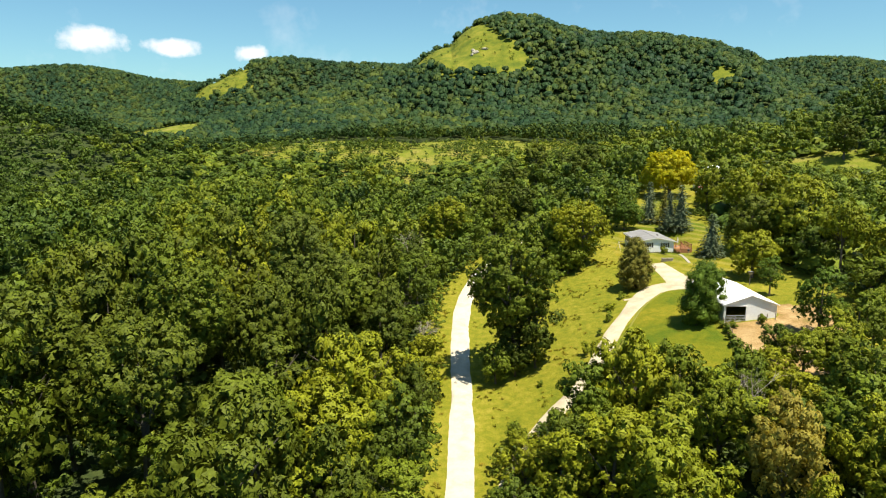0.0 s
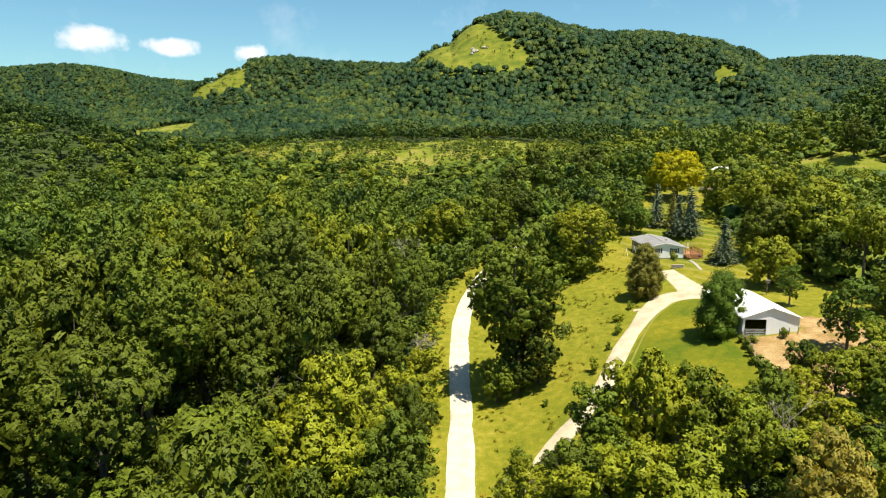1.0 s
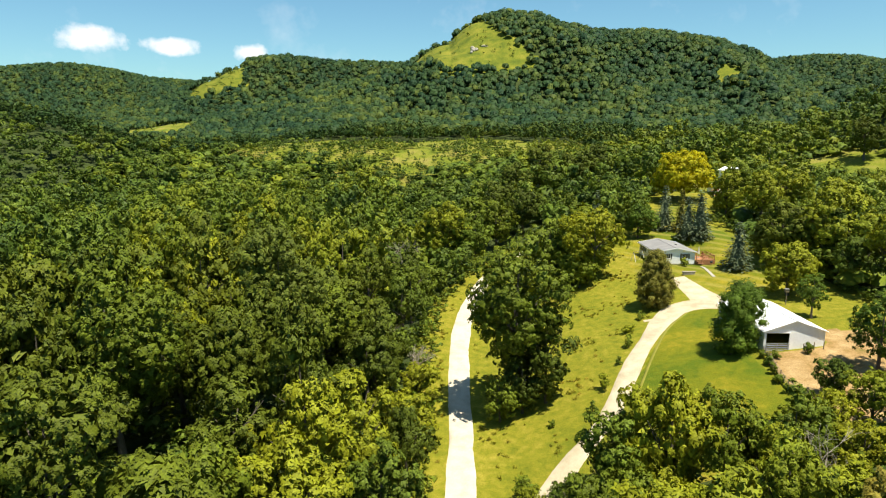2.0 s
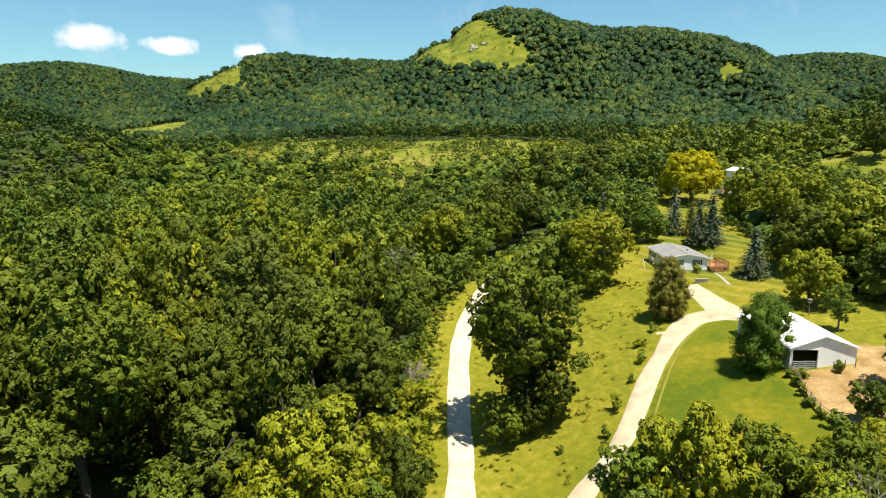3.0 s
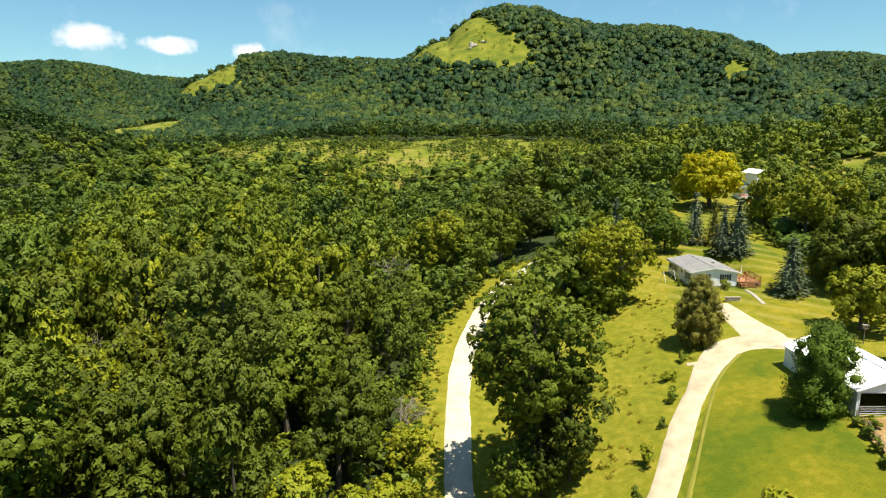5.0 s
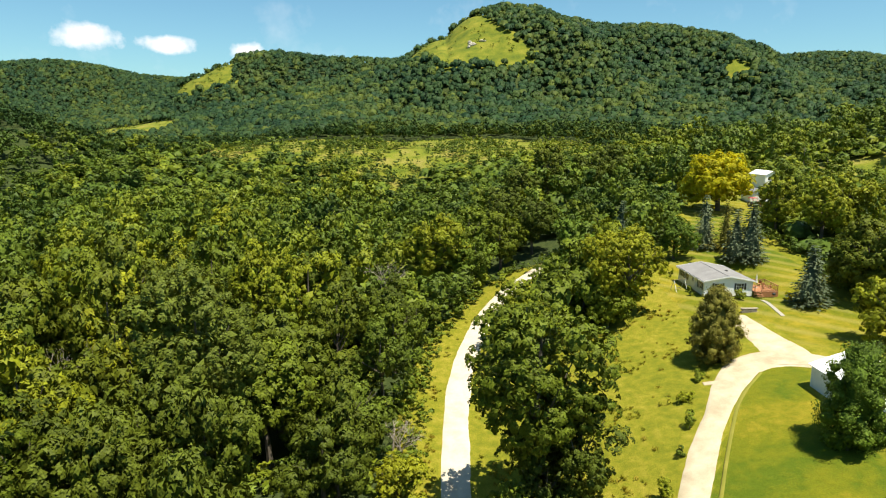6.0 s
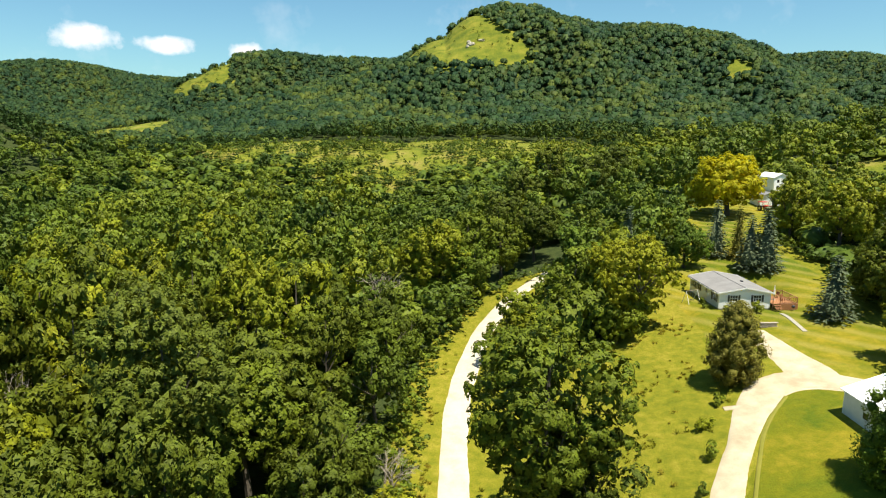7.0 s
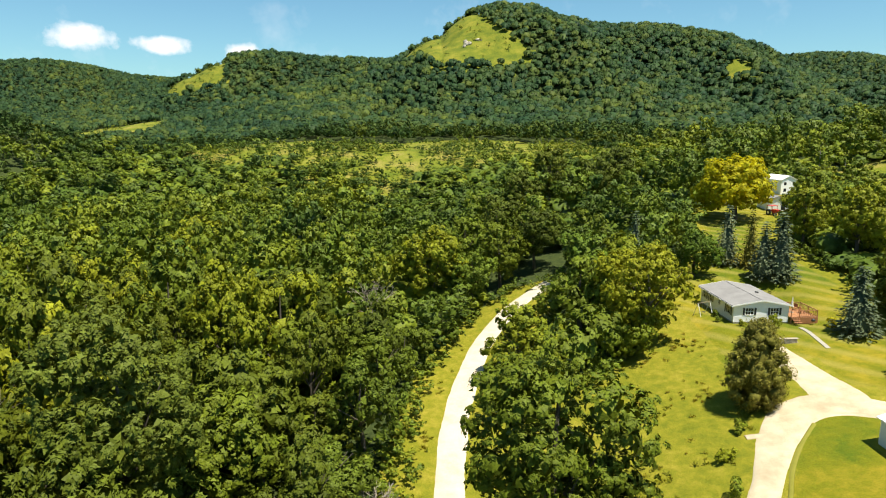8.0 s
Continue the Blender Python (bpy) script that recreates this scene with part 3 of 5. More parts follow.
def dome_arrays(seed, leaves, leaf, level=1):
    """A small far crown: one lumpy dome with a few sprays standing off it."""
    rng = np.random.default_rng(seed)
    iv, jf = ICO[level]
    jf = jf[iv[jf].mean(1)[:, 2] > -0.45]
    bumps = rng.normal(0, 1, (18, 3)) + np.array([0, 0, 0.5])
    bumps /= np.linalg.norm(bumps, axis=1)[:, None]
    near_bump = (iv @ bumps.T).max(1)
    r = 0.55 + 0.36 * np.clip(near_bump - 0.7, 0, 1) / 0.3 + 0.10 * rng.normal(0, 1, len(iv))
    v = iv * r[:, None]
    u = rng.normal(0, 1, (leaves, 3))
    u[:, 2] = np.abs(u[:, 2]) * 0.8
    u /= np.linalg.norm(u, axis=1)[:, None]
    p = u * rng.uniform(0.74, 1.08, leaves)[:, None]
    a = np.cross(u, rng.normal(0, 1, (leaves, 3)))
    a /= np.linalg.norm(a, axis=1)[:, None]
    b = np.cross(u, a)
    q = np.stack([p - a * leaf, p + (a - b) * leaf * 0.7, p + (a + b) * leaf * 0.7 - u * leaf * 0.3], 1)
    soft = np.concatenate([iv, np.repeat(u, 3, axis=0)]) * 0.6 + np.array([0, 0, 0.3])
    soft += np.concatenate([rng.normal(0, 0.3, iv.shape), np.repeat(rng.normal(0, 0.3, u.shape), 3, axis=0)])
    soft /= np.linalg.norm(soft, axis=1)[:, None]
    return np.concatenate([v, q.reshape(-1, 3)]), np.concatenate([jf, np.arange(leaves * 3).reshape(-1, 3) + len(v)]), soft


def tuft_arrays(seed, leaves, leaf):
    """A tuft of upright blades and stalks."""
    rng = np.random.default_rng(seed)
    a = rng.uniform(0, math.tau, leaves)
    foot = rng.normal(0, 0.35, (leaves, 3)) * np.array([1, 1, 0]) + np.array([0, 0, -1.0])
    tip = foot + np.stack([np.cos(a) * 0.6, np.sin(a) * 0.6, rng.uniform(0.9, 2.0, leaves)], -1)
    side = np.stack([-np.sin(a), np.cos(a), 0 * a], -1) * leaf * rng.uniform(0.5, 1.2, leaves)[:, None]
    q = np.stack([foot - side * 0.4, (foot + tip) / 2 + side, tip], 1)
    return q.reshape(-1, 3), np.arange(leaves * 3).reshape(-1, 3)


def spruce_arrays(seed):
    """A spruce 1 high and about 0.5 wide: drooping tiers of needle sprays round a hidden cone."""
    rng = np.random.default_rng(seed)
    V, T, n0 = [], [], 0
    ring = np.arange(8) * math.tau / 8
    cone = np.concatenate([np.stack([0.13 * np.cos(ring), 0.13 * np.sin(ring), np.full(8, 0.08)], -1), [[0, 0, 0.93]]])
    V.append(cone)
    T.append(np.array([[i, (i + 1) % 8, 8] for i in range(8)]))
    n0 = 9
    for tier in np.linspace(0.05, 0.97, 26):
        reach = 0.255 * (1 - tier) ** 0.85 + 0.008
        count = int(6 + 9 * (1 - tier))
        for a in np.arange(count) * math.tau / count + rng.uniform(0, 6):
            a += rng.normal(0, 0.12)
            far = reach * rng.uniform(0.72, 1.12)
            k = max(3, int(9 * (1 - tier)))
            for j in range(k):
                r = far * (0.3 + 0.7 * (j + rng.random()) / k)
                mid_p = np.array([math.cos(a) * r, math.sin(a) * r, tier - 0.35 * r * rng.uniform(0.6, 1.1)])
                out_w = np.array([math.cos(a), math.sin(a), -0.35])
                side = np.array([-math.sin(a), math.cos(a), 0]) * rng.uniform(-1, 1)
                s = 0.034 * rng.uniform(0.7, 1.2)
                tip = mid_p + (out_w * 0.9 + side) * s * 1.3
                wid = np.cross(out_w + side, rng.normal(0, 1, 3) + np.array([0, 0, 2.0]))
                wid *= s * 0.45 / (np.linalg.norm(wid) + 1e-6)
                V.append(np.stack([mid_p - wid, mid_p + wid, tip]))
                T.append(np.array([[n0, n0 + 1, n0 + 2]]))
                n0 += 3
    return np.concatenate(V), np.concatenate(T)


def trunk_mesh(seed, name, height, crown_base, radius, spread_out, mat=None, limbs=6, sides=6):
    """A tapered, slightly bent trunk with limbs that reach into the crown."""
    rng = np.random.default_rng(seed)
    bm = bmesh.new()
    bend = rng.normal(0, 0.03, 2) * height
    p = [Vector((0, 0, -0.6)), Vector((bend[0] * 0.3, bend[1] * 0.3, crown_base * 0.6)), Vector((bend[0], bend[1], crown_base + (height - crown_base) * 0.35)), Vector((bend[0] * 0.6, bend[1] * 0.6, height * 0.86))]
    rad = [radius * 1.35, radius, radius * 0.7, radius * 0.15]
    for i in range(3):
        tube(bm, p[i], p[i + 1], rad[i], rad[i + 1], sides)
    for i in range(limbs):
        t = rng.uniform(0.45, 1.0)
        start = p[1].lerp(p[2], t)
        ang = i * 2.4 + rng.uniform(0, 0.8)
        reach = spread_out * rng.uniform(0.45, 0.75)
        end = start + Vector((math.cos(ang) * reach, math.sin(ang) * reach, (height - start.z) * rng.uniform(0.3, 0.65)))
        tube(bm, start, end, radius * 0.42, radius * 0.1, 5)
    return mesh_of(bm, name, mat or BARK)


CROWNS = {}


def crown_mesh(size, variant, mat, aspect=0.0):
    """Shared crown meshes in several grades of detail; aspect: the crown's height to its width."""
    key = (size, variant, mat.name, aspect)
    if key not in CROWNS:
        lobes, leaves, leaf = {"near": (42, 5600, 0.041), "middle": (36, 3700, 0.047), "full": (54, 7000, 0.043), "tall": (76, 20000, 0.026), "dome": (80, 13000, 0.036), "egg": (120 if mat == JUNIPER else 64, 11000, 0.036), "bush": (12, 900, 0.12)}[size]
        full = size in ("full", "bush", "tall")
        if size == "egg":
            v, t, *facing = ovoid_arrays(variant + 900, lobes, leaves, leaf, aspect, 0.9 if mat == JUNIPER else 0.1)
        else:
            v, t, *facing = crown_arrays(100 * variant + len(size), lobes, leaves, leaf, aspect or 0.8 + 0.06 * (variant % 5), 0.3, 0.5 if not aspect else 0.0, -0.97 if full else -0.2 if size == "dome" else -0.45, 0.66, 0.2 if size == "tall" else 0.0, 12 if size == "bush" else 26, aspect, 22 if size == "middle" else 40, 0.7)
        CROWNS[key] = raw_mesh("crown", v, t, mat, normals=facing[0] if facing else None)
    return CROWNS[key]


TRUNKS = {}


def broadleaf(x, y, height, width, size="near", variant=0, mat=None, depth=None, name="broadleaf_tree", label="leafy green broadleaf tree in summer leaf", turn=None, group="woodland trees"):
    """A tree with its foot on the ground at (x, y)."""
    mat = mat or LEAF
    z = float(ground_z(x, y))
    top = thing(name, label, "tree" if "bush" not in name else "bush", (x, y, z), 0.0 if turn is None else turn, group)
    crown_h = depth or min(height * 0.94, width * 1.35)
    key = (variant % 4, size)
    if key not in TRUNKS:
        TRUNKS[key] = trunk_mesh(variant + 7, "trunk", 10.0, 2.6, 0.22, 3.2)
    trunk = new("trunk", TRUNKS[key])
    trunk.parent = top
    trunk.scale = (width / 8, width / 8, height / 10.0 * 0.93)
    aspect = round(crown_h / width, 2) if depth else 0.0
    crown = new("crown", crown_mesh(size, variant % 7, mat, aspect))
    crown.parent = top
    crown.location = (0, 0, height - crown_h / 2)
    crown.scale = (width / 2, width / 2, width / 2 if depth else crown_h / 2)
    crown.rotation_euler = (0, 0, (variant * 1.7 + x * 0.37 + y * 0.23) % 6.28)
    return top


def spruce(x, y, height, width, variant=0, label="dark blue-green spruce on the lawn", mat=None):
    z = float(ground_z(x, y))
    top = thing("spruce_tree", label, "tree", (x, y, z), variant * 70.0, "spruces behind the house")
    key = ("spruce", variant % 3, (mat or NEEDLE).name)
    if key not in CROWNS:
        CROWNS[key] = raw_mesh("crown", *spruce_arrays(50 + variant % 3), mat or NEEDLE)
    crown = new("crown", CROWNS[key])
    crown.parent, crown.scale, crown.location = top, (width / 0.5, width / 0.5, height), (0, 0, 0.3)
    part("trunk", tube(bmesh.new(), (0, 0, -0.4), (0, 0, height * 0.9), 0.17, 0.03, 6), BARK, top)
    return top


def bare_tree(x, y, height, spread_out, seed, label="bare grey dead tree at the edge of the woods"):
    """A dead tree: forking bare branches."""
    rng = np.random.default_rng(seed)
    top = thing("dead_tree", label, "tree", (x, y, float(ground_z(x, y))), 0, "dead trees")
    trunk, twigs = bmesh.new(), bmesh.new()
    tube(trunk, (0, 0, -0.4), (0.1, 0, height * 0.45), 0.14, 0.09, 6)

    def fork(a, way, length, r, depth):
        b = a + way * length
        tube(twigs, a, b, r, r * 0.6, 4)
        if depth:
            for _ in range(3):
                turn = (way + Vector(rng.normal(0, 0.5, 3)) + Vector((0, 0, 0.15))).normalized()
                fork(a.lerp(b, rng.uniform(0.5, 1.0)), turn, length * rng.uniform(0.55, 0.8), r * 0.6, depth - 1)

    for i in range(5):
        ang = i * 1.3 + rng.uniform(0, 0.6)
        way = Vector((math.cos(ang) * spread_out, math.sin(ang) * spread_out, height * 0.45)).normalized()
        fork(Vector((0.07, 0, height * rng.uniform(0.22, 0.45))), way, height * 0.3, 0.06, 3)
    part("trunk", trunk, DEADWOOD, top)
    part("bare_crown", twigs, DEADWOOD, top, "bare forking grey wood")
    return top


# ---- buildings ----
SIDING, n, shader, out = material("white lap siding")
pos = place(n)
sep = n.add("ShaderNodeSeparateXYZ")
n.link(pos, sep.inputs[0])
lap = n.math("FRACT", n.math("MULTIPLY", sep.outputs[2], 5.0))
n.link(n.ramp(n.noise(1.5, 4.0, 0.6, pos), [(0.3, (0.84, 0.84, 0.83)), (0.7, (0.90, 0.90, 0.89))]), shader.inputs["Base Color"])
shader.inputs["Roughness"].default_value = 0.5
bump(n, shader, lap, 0.6, 0.02)
SHINGLE = plain("grey asphalt shingles", (0.21, 0.205, 0.20), 0.85, 0, 0.12, 4.0, 0.02, 0.3)
STEEL = plain("white ribbed steel", (0.88, 0.88, 0.87), 0.42, 0.0, 0.06, 1.2, 0.004)
# greyer, bluer white: the shade on the barn's left wall, put into colour
STEEL_SHADED = plain("shaded white steel", (0.66, 0.68, 0.69), 0.5, 0.0, 0.08, 1.2, 0.004)
CONCRETE = plain("grey concrete", (0.30, 0.28, 0.24), 0.9, 0, 0.12, 2.0, 0.01)
TRIM = plain("white trim", (0.78, 0.78, 0.76), 0.45, 0, 0.04, 2.0, 0.0)
SHUTTER = plain("black shutters", (0.02, 0.022, 0.025), 0.5, 0, 0.1, 3.0, 0.0)
DECK = plain("orange-stained deck boards", (0.30, 0.135, 0.055), 0.7, 0, 0.22, 3.0, 0.01)
WOOD = plain("weathered fence wood", (0.20, 0.155, 0.105), 0.85, 0, 0.2, 3.0, 0.01)
INNER = plain("dark barn boards", (0.06, 0.05, 0.04), 0.9, 0, 0.2, 2.0, 0.01)
PIPE = plain("grey steel pipe", (0.30, 0.31, 0.32), 0.45, 0.7, 0.1, 3.0, 0.0)
FABRIC = plain("off-white umbrella cloth", (0.72, 0.70, 0.64), 0.9, 0, 0.06, 3.0, 0.0)
RED = plain("red paint", (0.42, 0.030, 0.022), 0.45, 0, 0.15, 2.0, 0.0)
RUBBER = plain("black rubber", (0.02, 0.02, 0.02), 0.8, 0, 0.1, 3.0, 0.0)
STONE = plain("grey-brown wall stone", (0.30, 0.26, 0.20), 0.9, 0, 0.25, 3.0, 0.03)
ROCK = plain("weathered limestone", (0.34, 0.31, 0.25), 0.95, 0, 0.3, 0.4, 0.3)
GLASS, n, shader, out = material("dark window glass")
n.link(n.ramp(n.noise(0.8, 2.0, 0.5, place(n)), [(0.3, (0.012, 0.014, 0.016)), (0.7, (0.03, 0.034, 0.038))]), shader.inputs["Base Color"])
shader.inputs["Roughness"].default_value = 0.06


def wall_panel(length, height, thick, holes, gable=0.0):
    """A wall along +x from 0, standing on z 0, its outer face at y 0, with openings (x0, z0, x1, z1) through it, and a gable of that rise."""
    bm = bmesh.new()
    xs = sorted({0.0, length, *[h[0] for h in holes], *[h[2] for h in holes]})
    zs = sorted({0.0, height, *[h[1] for h in holes], *[h[3] for h in holes]})
    at = {(x, z): bm.verts.new((x, 0, z)) for x in xs for z in zs}
    for x0, x1 in zip(xs, xs[1:]):
        for z0, z1 in zip(zs, zs[1:]):
            cx, cz = (x0 + x1) / 2, (z0 + z1) / 2
            if not any(h[0] < cx < h[2] and h[1] < cz < h[3] for h in holes):
                bm.faces.new((at[x0, z0], at[x1, z0], at[x1, z1], at[x0, z1]))
    if gable:
        peak = bm.verts.new((length / 2, 0, height + gable))
        bm.faces.new([at[x, height] for x in xs] + [peak])
    lone = [v for v in bm.verts if not v.link_faces]
    bmesh.ops.delete(bm, geom=lone, context="VERTS")
    more = bmesh.ops.extrude_face_region(bm, geom=list(bm.faces))["geom"]
    bmesh.ops.translate(bm, verts=[v for v in more if isinstance(v, bmesh.types.BMVert)], vec=(0, thick, 0))
    bmesh.ops.recalc_face_normals(bm, faces=bm.faces)
    return bm


def set_on(ob, x, y, z=0.0, turn=0.0):
    ob.matrix_basis = pose(x, y, z, 0, 0, turn)
    return ob


def window(parent, x0, z0, x1, z1, m, shutters=True, bars=1):
    """A window in a panel's own plane: trim, pane, glazing bars and shutters."""
    win = part("window", boxes((x0 - 0.08, -0.03, z0 - 0.08, x0, 0.1, z1 + 0.08), (x1, -0.03, z0 - 0.08, x1 + 0.08, 0.1, z1 + 0.08), (x0, -0.03, z1, x1, 0.1, z1 + 0.08), (x0, -0.06, z0 - 0.08, x1, 0.1, z0)), TRIM, parent, "white window trim")
    win.matrix_basis = m
    part("pane", boxes((x0, 0.05, z0, x1, 0.07, z1)), GLASS, win, "dark reflecting glass")
    rows = [((x0 + (x1 - x0) * (i + 1) / (bars + 1)) - 0.025, 0.02, z0, (x0 + (x1 - x0) * (i + 1) / (bars + 1)) + 0.025, 0.05, z1) for i in range(bars)]
    rows.append((x0, 0.02, (z0 + z1) / 2 - 0.02, x1, 0.045, (z0 + z1) / 2 + 0.02))
    part("glazing_bar", boxes(*rows), TRIM, win)
    if shutters:
        for a, b in ((x0 - 0.38, x0 - 0.09), (x1 + 0.09, x1 + 0.38)):
            bm = boxes((a, -0.045, z0 - 0.06, b, -0.003, z1 + 0.06))
            k = 7
            for i in range(k):
                zz = z0 + (z1 - z0) * (i + 0.5) / k
                box(bm, a + 0.05, -0.06, zz - 0.04, b - 0.05, -0.045, zz + 0.02)
            part("shutter", bm, SHUTTER, win, "black louvred shutter")


def gable_roof(w, l, eave, rise, over, thick=0.14):
    """Two slopes meeting over x = w / 2, ridge along y: a list of two bmeshes."""
    out = []
    slope = rise / (w / 2)
    for side in (-1, 1):
        bm = bmesh.new()
        xe = -over if side < 0 else w + over
        ze = eave - slope * over
        pts = [(xe, ze), (w / 2, eave + rise)]
        v = [bm.verts.new((x, y, z + dz)) for dz in (0.02, thick) for x, z in pts for y in (-over, l + over)]
        for f in ((0, 1, 3, 2), (4, 6, 7, 5), (0, 4, 5, 1), (2, 3, 7, 6), (0, 2, 6, 4), (1, 5, 7, 3)):
            bm.faces.new([v[i] for i in f])
        bmesh.ops.recalc_face_normals(bm, faces=bm.faces)
        out.append(bm)
    return out


# the white ranch house
HX, HY, HZ = 44.35, 142.3, 12.95
house = thing("house", "white single-storey ranch house with grey shingle roof", "house", (HX, HY, HZ))
HW, HL, EAVE, RISE = 7.9, 11.3, 2.45, 0.72
part("foundation", boxes((0.04, 0.04, -1.6, HW - 0.04, HL - 0.04, 0.0)), CONCRETE, house, "grey concrete foundation")
front = part("wall", wall_panel(HW, EAVE, 0.16, [(1.7, 1.1, 2.85, 2.05), (5.3, 1.1, 6.45, 2.05)], RISE), SIDING, house)
window(house, 1.7, 1.1, 2.85, 2.05, pose(0, 0, 0), bars=2)
window(house, 5.3, 1.1, 6.45, 2.05, pose(0, 0, 0), bars=2)
back_wall = set_on(part("wall", wall_panel(HW, EAVE, 0.16, [], RISE), SIDING, house), HW, HL, 0, 180)
left_holes = [(HL - 2.4, 0.9, HL - 0.9, 2.1), (HL - 5.0, 1.4, HL - 4.4, 2.0), (HL - 8.1, 1.1, HL - 7.1, 2.05), (HL - 10.3, 1.1, HL - 9.2, 2.05)]
set_on(part("wall", wall_panel(HL - 0.34, EAVE, 0.16, [(a - 0.17, b, c - 0.17, d) for a, b, c, d in left_holes]), SIDING, house), 0, HL - 0.17, 0, -90)
for i, (a, b, c, d) in enumerate(left_holes):
    window(house, a - 0.17, b, c - 0.17, d, pose(0, HL - 0.17, 0, 0, 0, -90), i != 1, 2 if i == 0 else 1)
set_on(part("wall", wall_panel(HL - 0.34, EAVE, 0.16, [(2.0, 0.0, 2.95, 2.05), (6.0, 1.15, 7.3, 2.2)]), SIDING, house), HW, 0.17, 0, 90)
window(house, 6.0, 1.15, 7.3, 2.2, pose(HW, 0.17, 0, 0, 0, 90))
door = part("door", boxes((2.03, 0.05, 0.02, 2.92, 0.1, 2.02), bevel=0.01), TRIM, house, "white entrance door")
door.matrix_basis = pose(HW, 0.17, 0, 0, 0, 90)
part("door_handle", boxes((2.1, -0.01, 1.0, 2.16, 0.05, 1.06)), PIPE, door)
for bm in gable_roof(HW, HL, EAVE, RISE, 0.35):
    part("roof", bm, SHINGLE, house, "grey asphalt shingle roof slope")
part("ridge_cap", boxes((HW / 2 - 0.16, -0.35, EAVE + RISE + 0.12, HW / 2 + 0.16, HL + 0.35, EAVE + RISE + 0.17)), SHINGLE, house)
part("roof_vent", boxes((5.55, 5.0, EAVE + 0.45, 5.95, 5.4, EAVE + 0.72), bevel=0.03), SHUTTER, house, "black roof vent")
for y in (-0.37, HL + 0.35):
    bm = bmesh.new()
    for s in (-1, 1):
        xe = -0.35 if s < 0 else HW + 0.35
        a, b = Vector((xe, y, EAVE - 0.064 - 0.02)), Vector((HW / 2, y, EAVE + RISE - 0.02))
        v = [bm.verts.new(p) for p in (a, b, b + Vector((0, 0, 0.2)), a + Vector((0, 0, 0.2)))]
        v2 = [bm.verts.new(p.co + Vector((0, 0.02, 0))) for p in v]
        bm.faces.new(v), bm.faces.new(v2[::-1])
        for i in range(4):
            bm.faces.new((v[i], v2[i], v2[(i + 1) % 4], v[(i + 1) % 4]))
    bmesh.ops.recalc_face_normals(bm, faces=bm.faces)
    part("fascia", bm, TRIM, house)
for x in (-0.42, HW + 0.35):
    part("gutter", boxes((x, -0.4, EAVE - 0.18, x + 0.07, HL + 0.3, EAVE - 0.04)), TRIM, house)

# the deck, with its rails, steps and what stands on it
deck = thing("deck", "orange-stained wooden deck with railing beside the house", "deck", (HX + HW + 0.06, HY - 0.6, HZ + 0.25))
DW, DL, DH = 3.9, 4.6, 0.62
for i in range(16):
    y0 = i * DL / 16
    part("board", boxes((0, y0 + 0.01, DH - 0.05, DW, y0 + DL / 16 - 0.012, DH)), DECK, deck)
part("skirt", boxes((1.2, 0.01, -0.3, DW, 0.05, DH - 0.06), (DW - 0.05, 0.06, -0.3, DW - 0.01, DL, DH - 0.06)), DECK, deck, "orange-stained deck skirting")
for x, y in ((0.1, 0.1), (1.25, 0.1), (DW - 0.1, 0.1), (DW - 0.1, DL / 2), (DW - 0.1, DL - 0.1), (1.8, DL - 0.1), (0.1, DL - 0.1)):
    part("post", boxes((x - 0.05, y - 0.05, -0.8, x + 0.05, y + 0.05, DH + 1.0)), DECK, deck)
for x0, y0, x1, y1 in ((1.25, 0.1, DW - 0.1, 0.1), (DW - 0.1, 0.1, DW - 0.1, DL - 0.1), (0.1, DL - 0.1, DW - 0.1, DL - 0.1)):
    part("rail", boxes((x0 - 0.06, y0 - 0.06, DH + 0.95, x1 + 0.06, y1 + 0.06, DH + 1.02)), DECK, deck)
    part("rail", boxes((x0 - 0.03, y0 - 0.03, DH + 0.12, x1 + 0.03, y1 + 0.03, DH + 0.18)), DECK, deck)
    k = int(max(x1 - x0, y1 - y0) / 0.3)
    for i in range(1, k):
        cx, cy = x0 + (x1 - x0) * i / k, y0 + (y1 - y0) * i / k
        part("baluster", boxes((cx - 0.02, cy - 0.02, DH + 0.18, cx + 0.02, cy + 0.02, DH + 0.95)), DECK, deck)
for i in range(3):
    part("step", boxes((0.15, -0.3 * (i + 1), DH - 0.18 * (i + 1) - 0.05, 1.2, -0.3 * i - 0.02, DH - 0.18 * (i + 1))), DECK, deck)
umbrella = thing("patio_umbrella", "closed off-white patio umbrella standing on the deck", "umbrella", (HX + HW + 1.5, HY + 1.9, HZ + 0.25 + DH))
bm = tube(bmesh.new(), (0, 0, 0.9), (0, 0, 2.3), 0.20, 0.03, 8)
part("canopy", bm, FABRIC, umbrella, "folded off-white cloth")
part("pole", tube(bmesh.new(), (0, 0, 0), (0, 0, 2.42), 0.025, 0.025, 6), PIPE, umbrella)
part("base", tube(bmesh.new(), (0, 0, 0), (0, 0, 0.1), 0.28, 0.24, 10), CONCRETE, umbrella)
chair = thing("deck_chair", "brown wooden chair on the deck", "chair", (HX + HW + 2.6, HY + 1.4, HZ + 0.25 + DH), 20, "chairs on the deck")
part("seat", boxes((-0.25, -0.25, 0.38, 0.25, 0.25, 0.43), bevel=0.01), DECK, chair)
part("backrest", boxes((-0.25, 0.2, 0.43, 0.25, 0.26, 0.95), bevel=0.01), DECK, chair)
for x, y in ((-0.22, -0.22), (0.22, -0.22), (-0.22, 0.22), (0.22, 0.22)):
    part("leg", boxes((x - 0.025, y - 0.025, 0, x + 0.025, y + 0.025, 0.38)), DECK, chair)
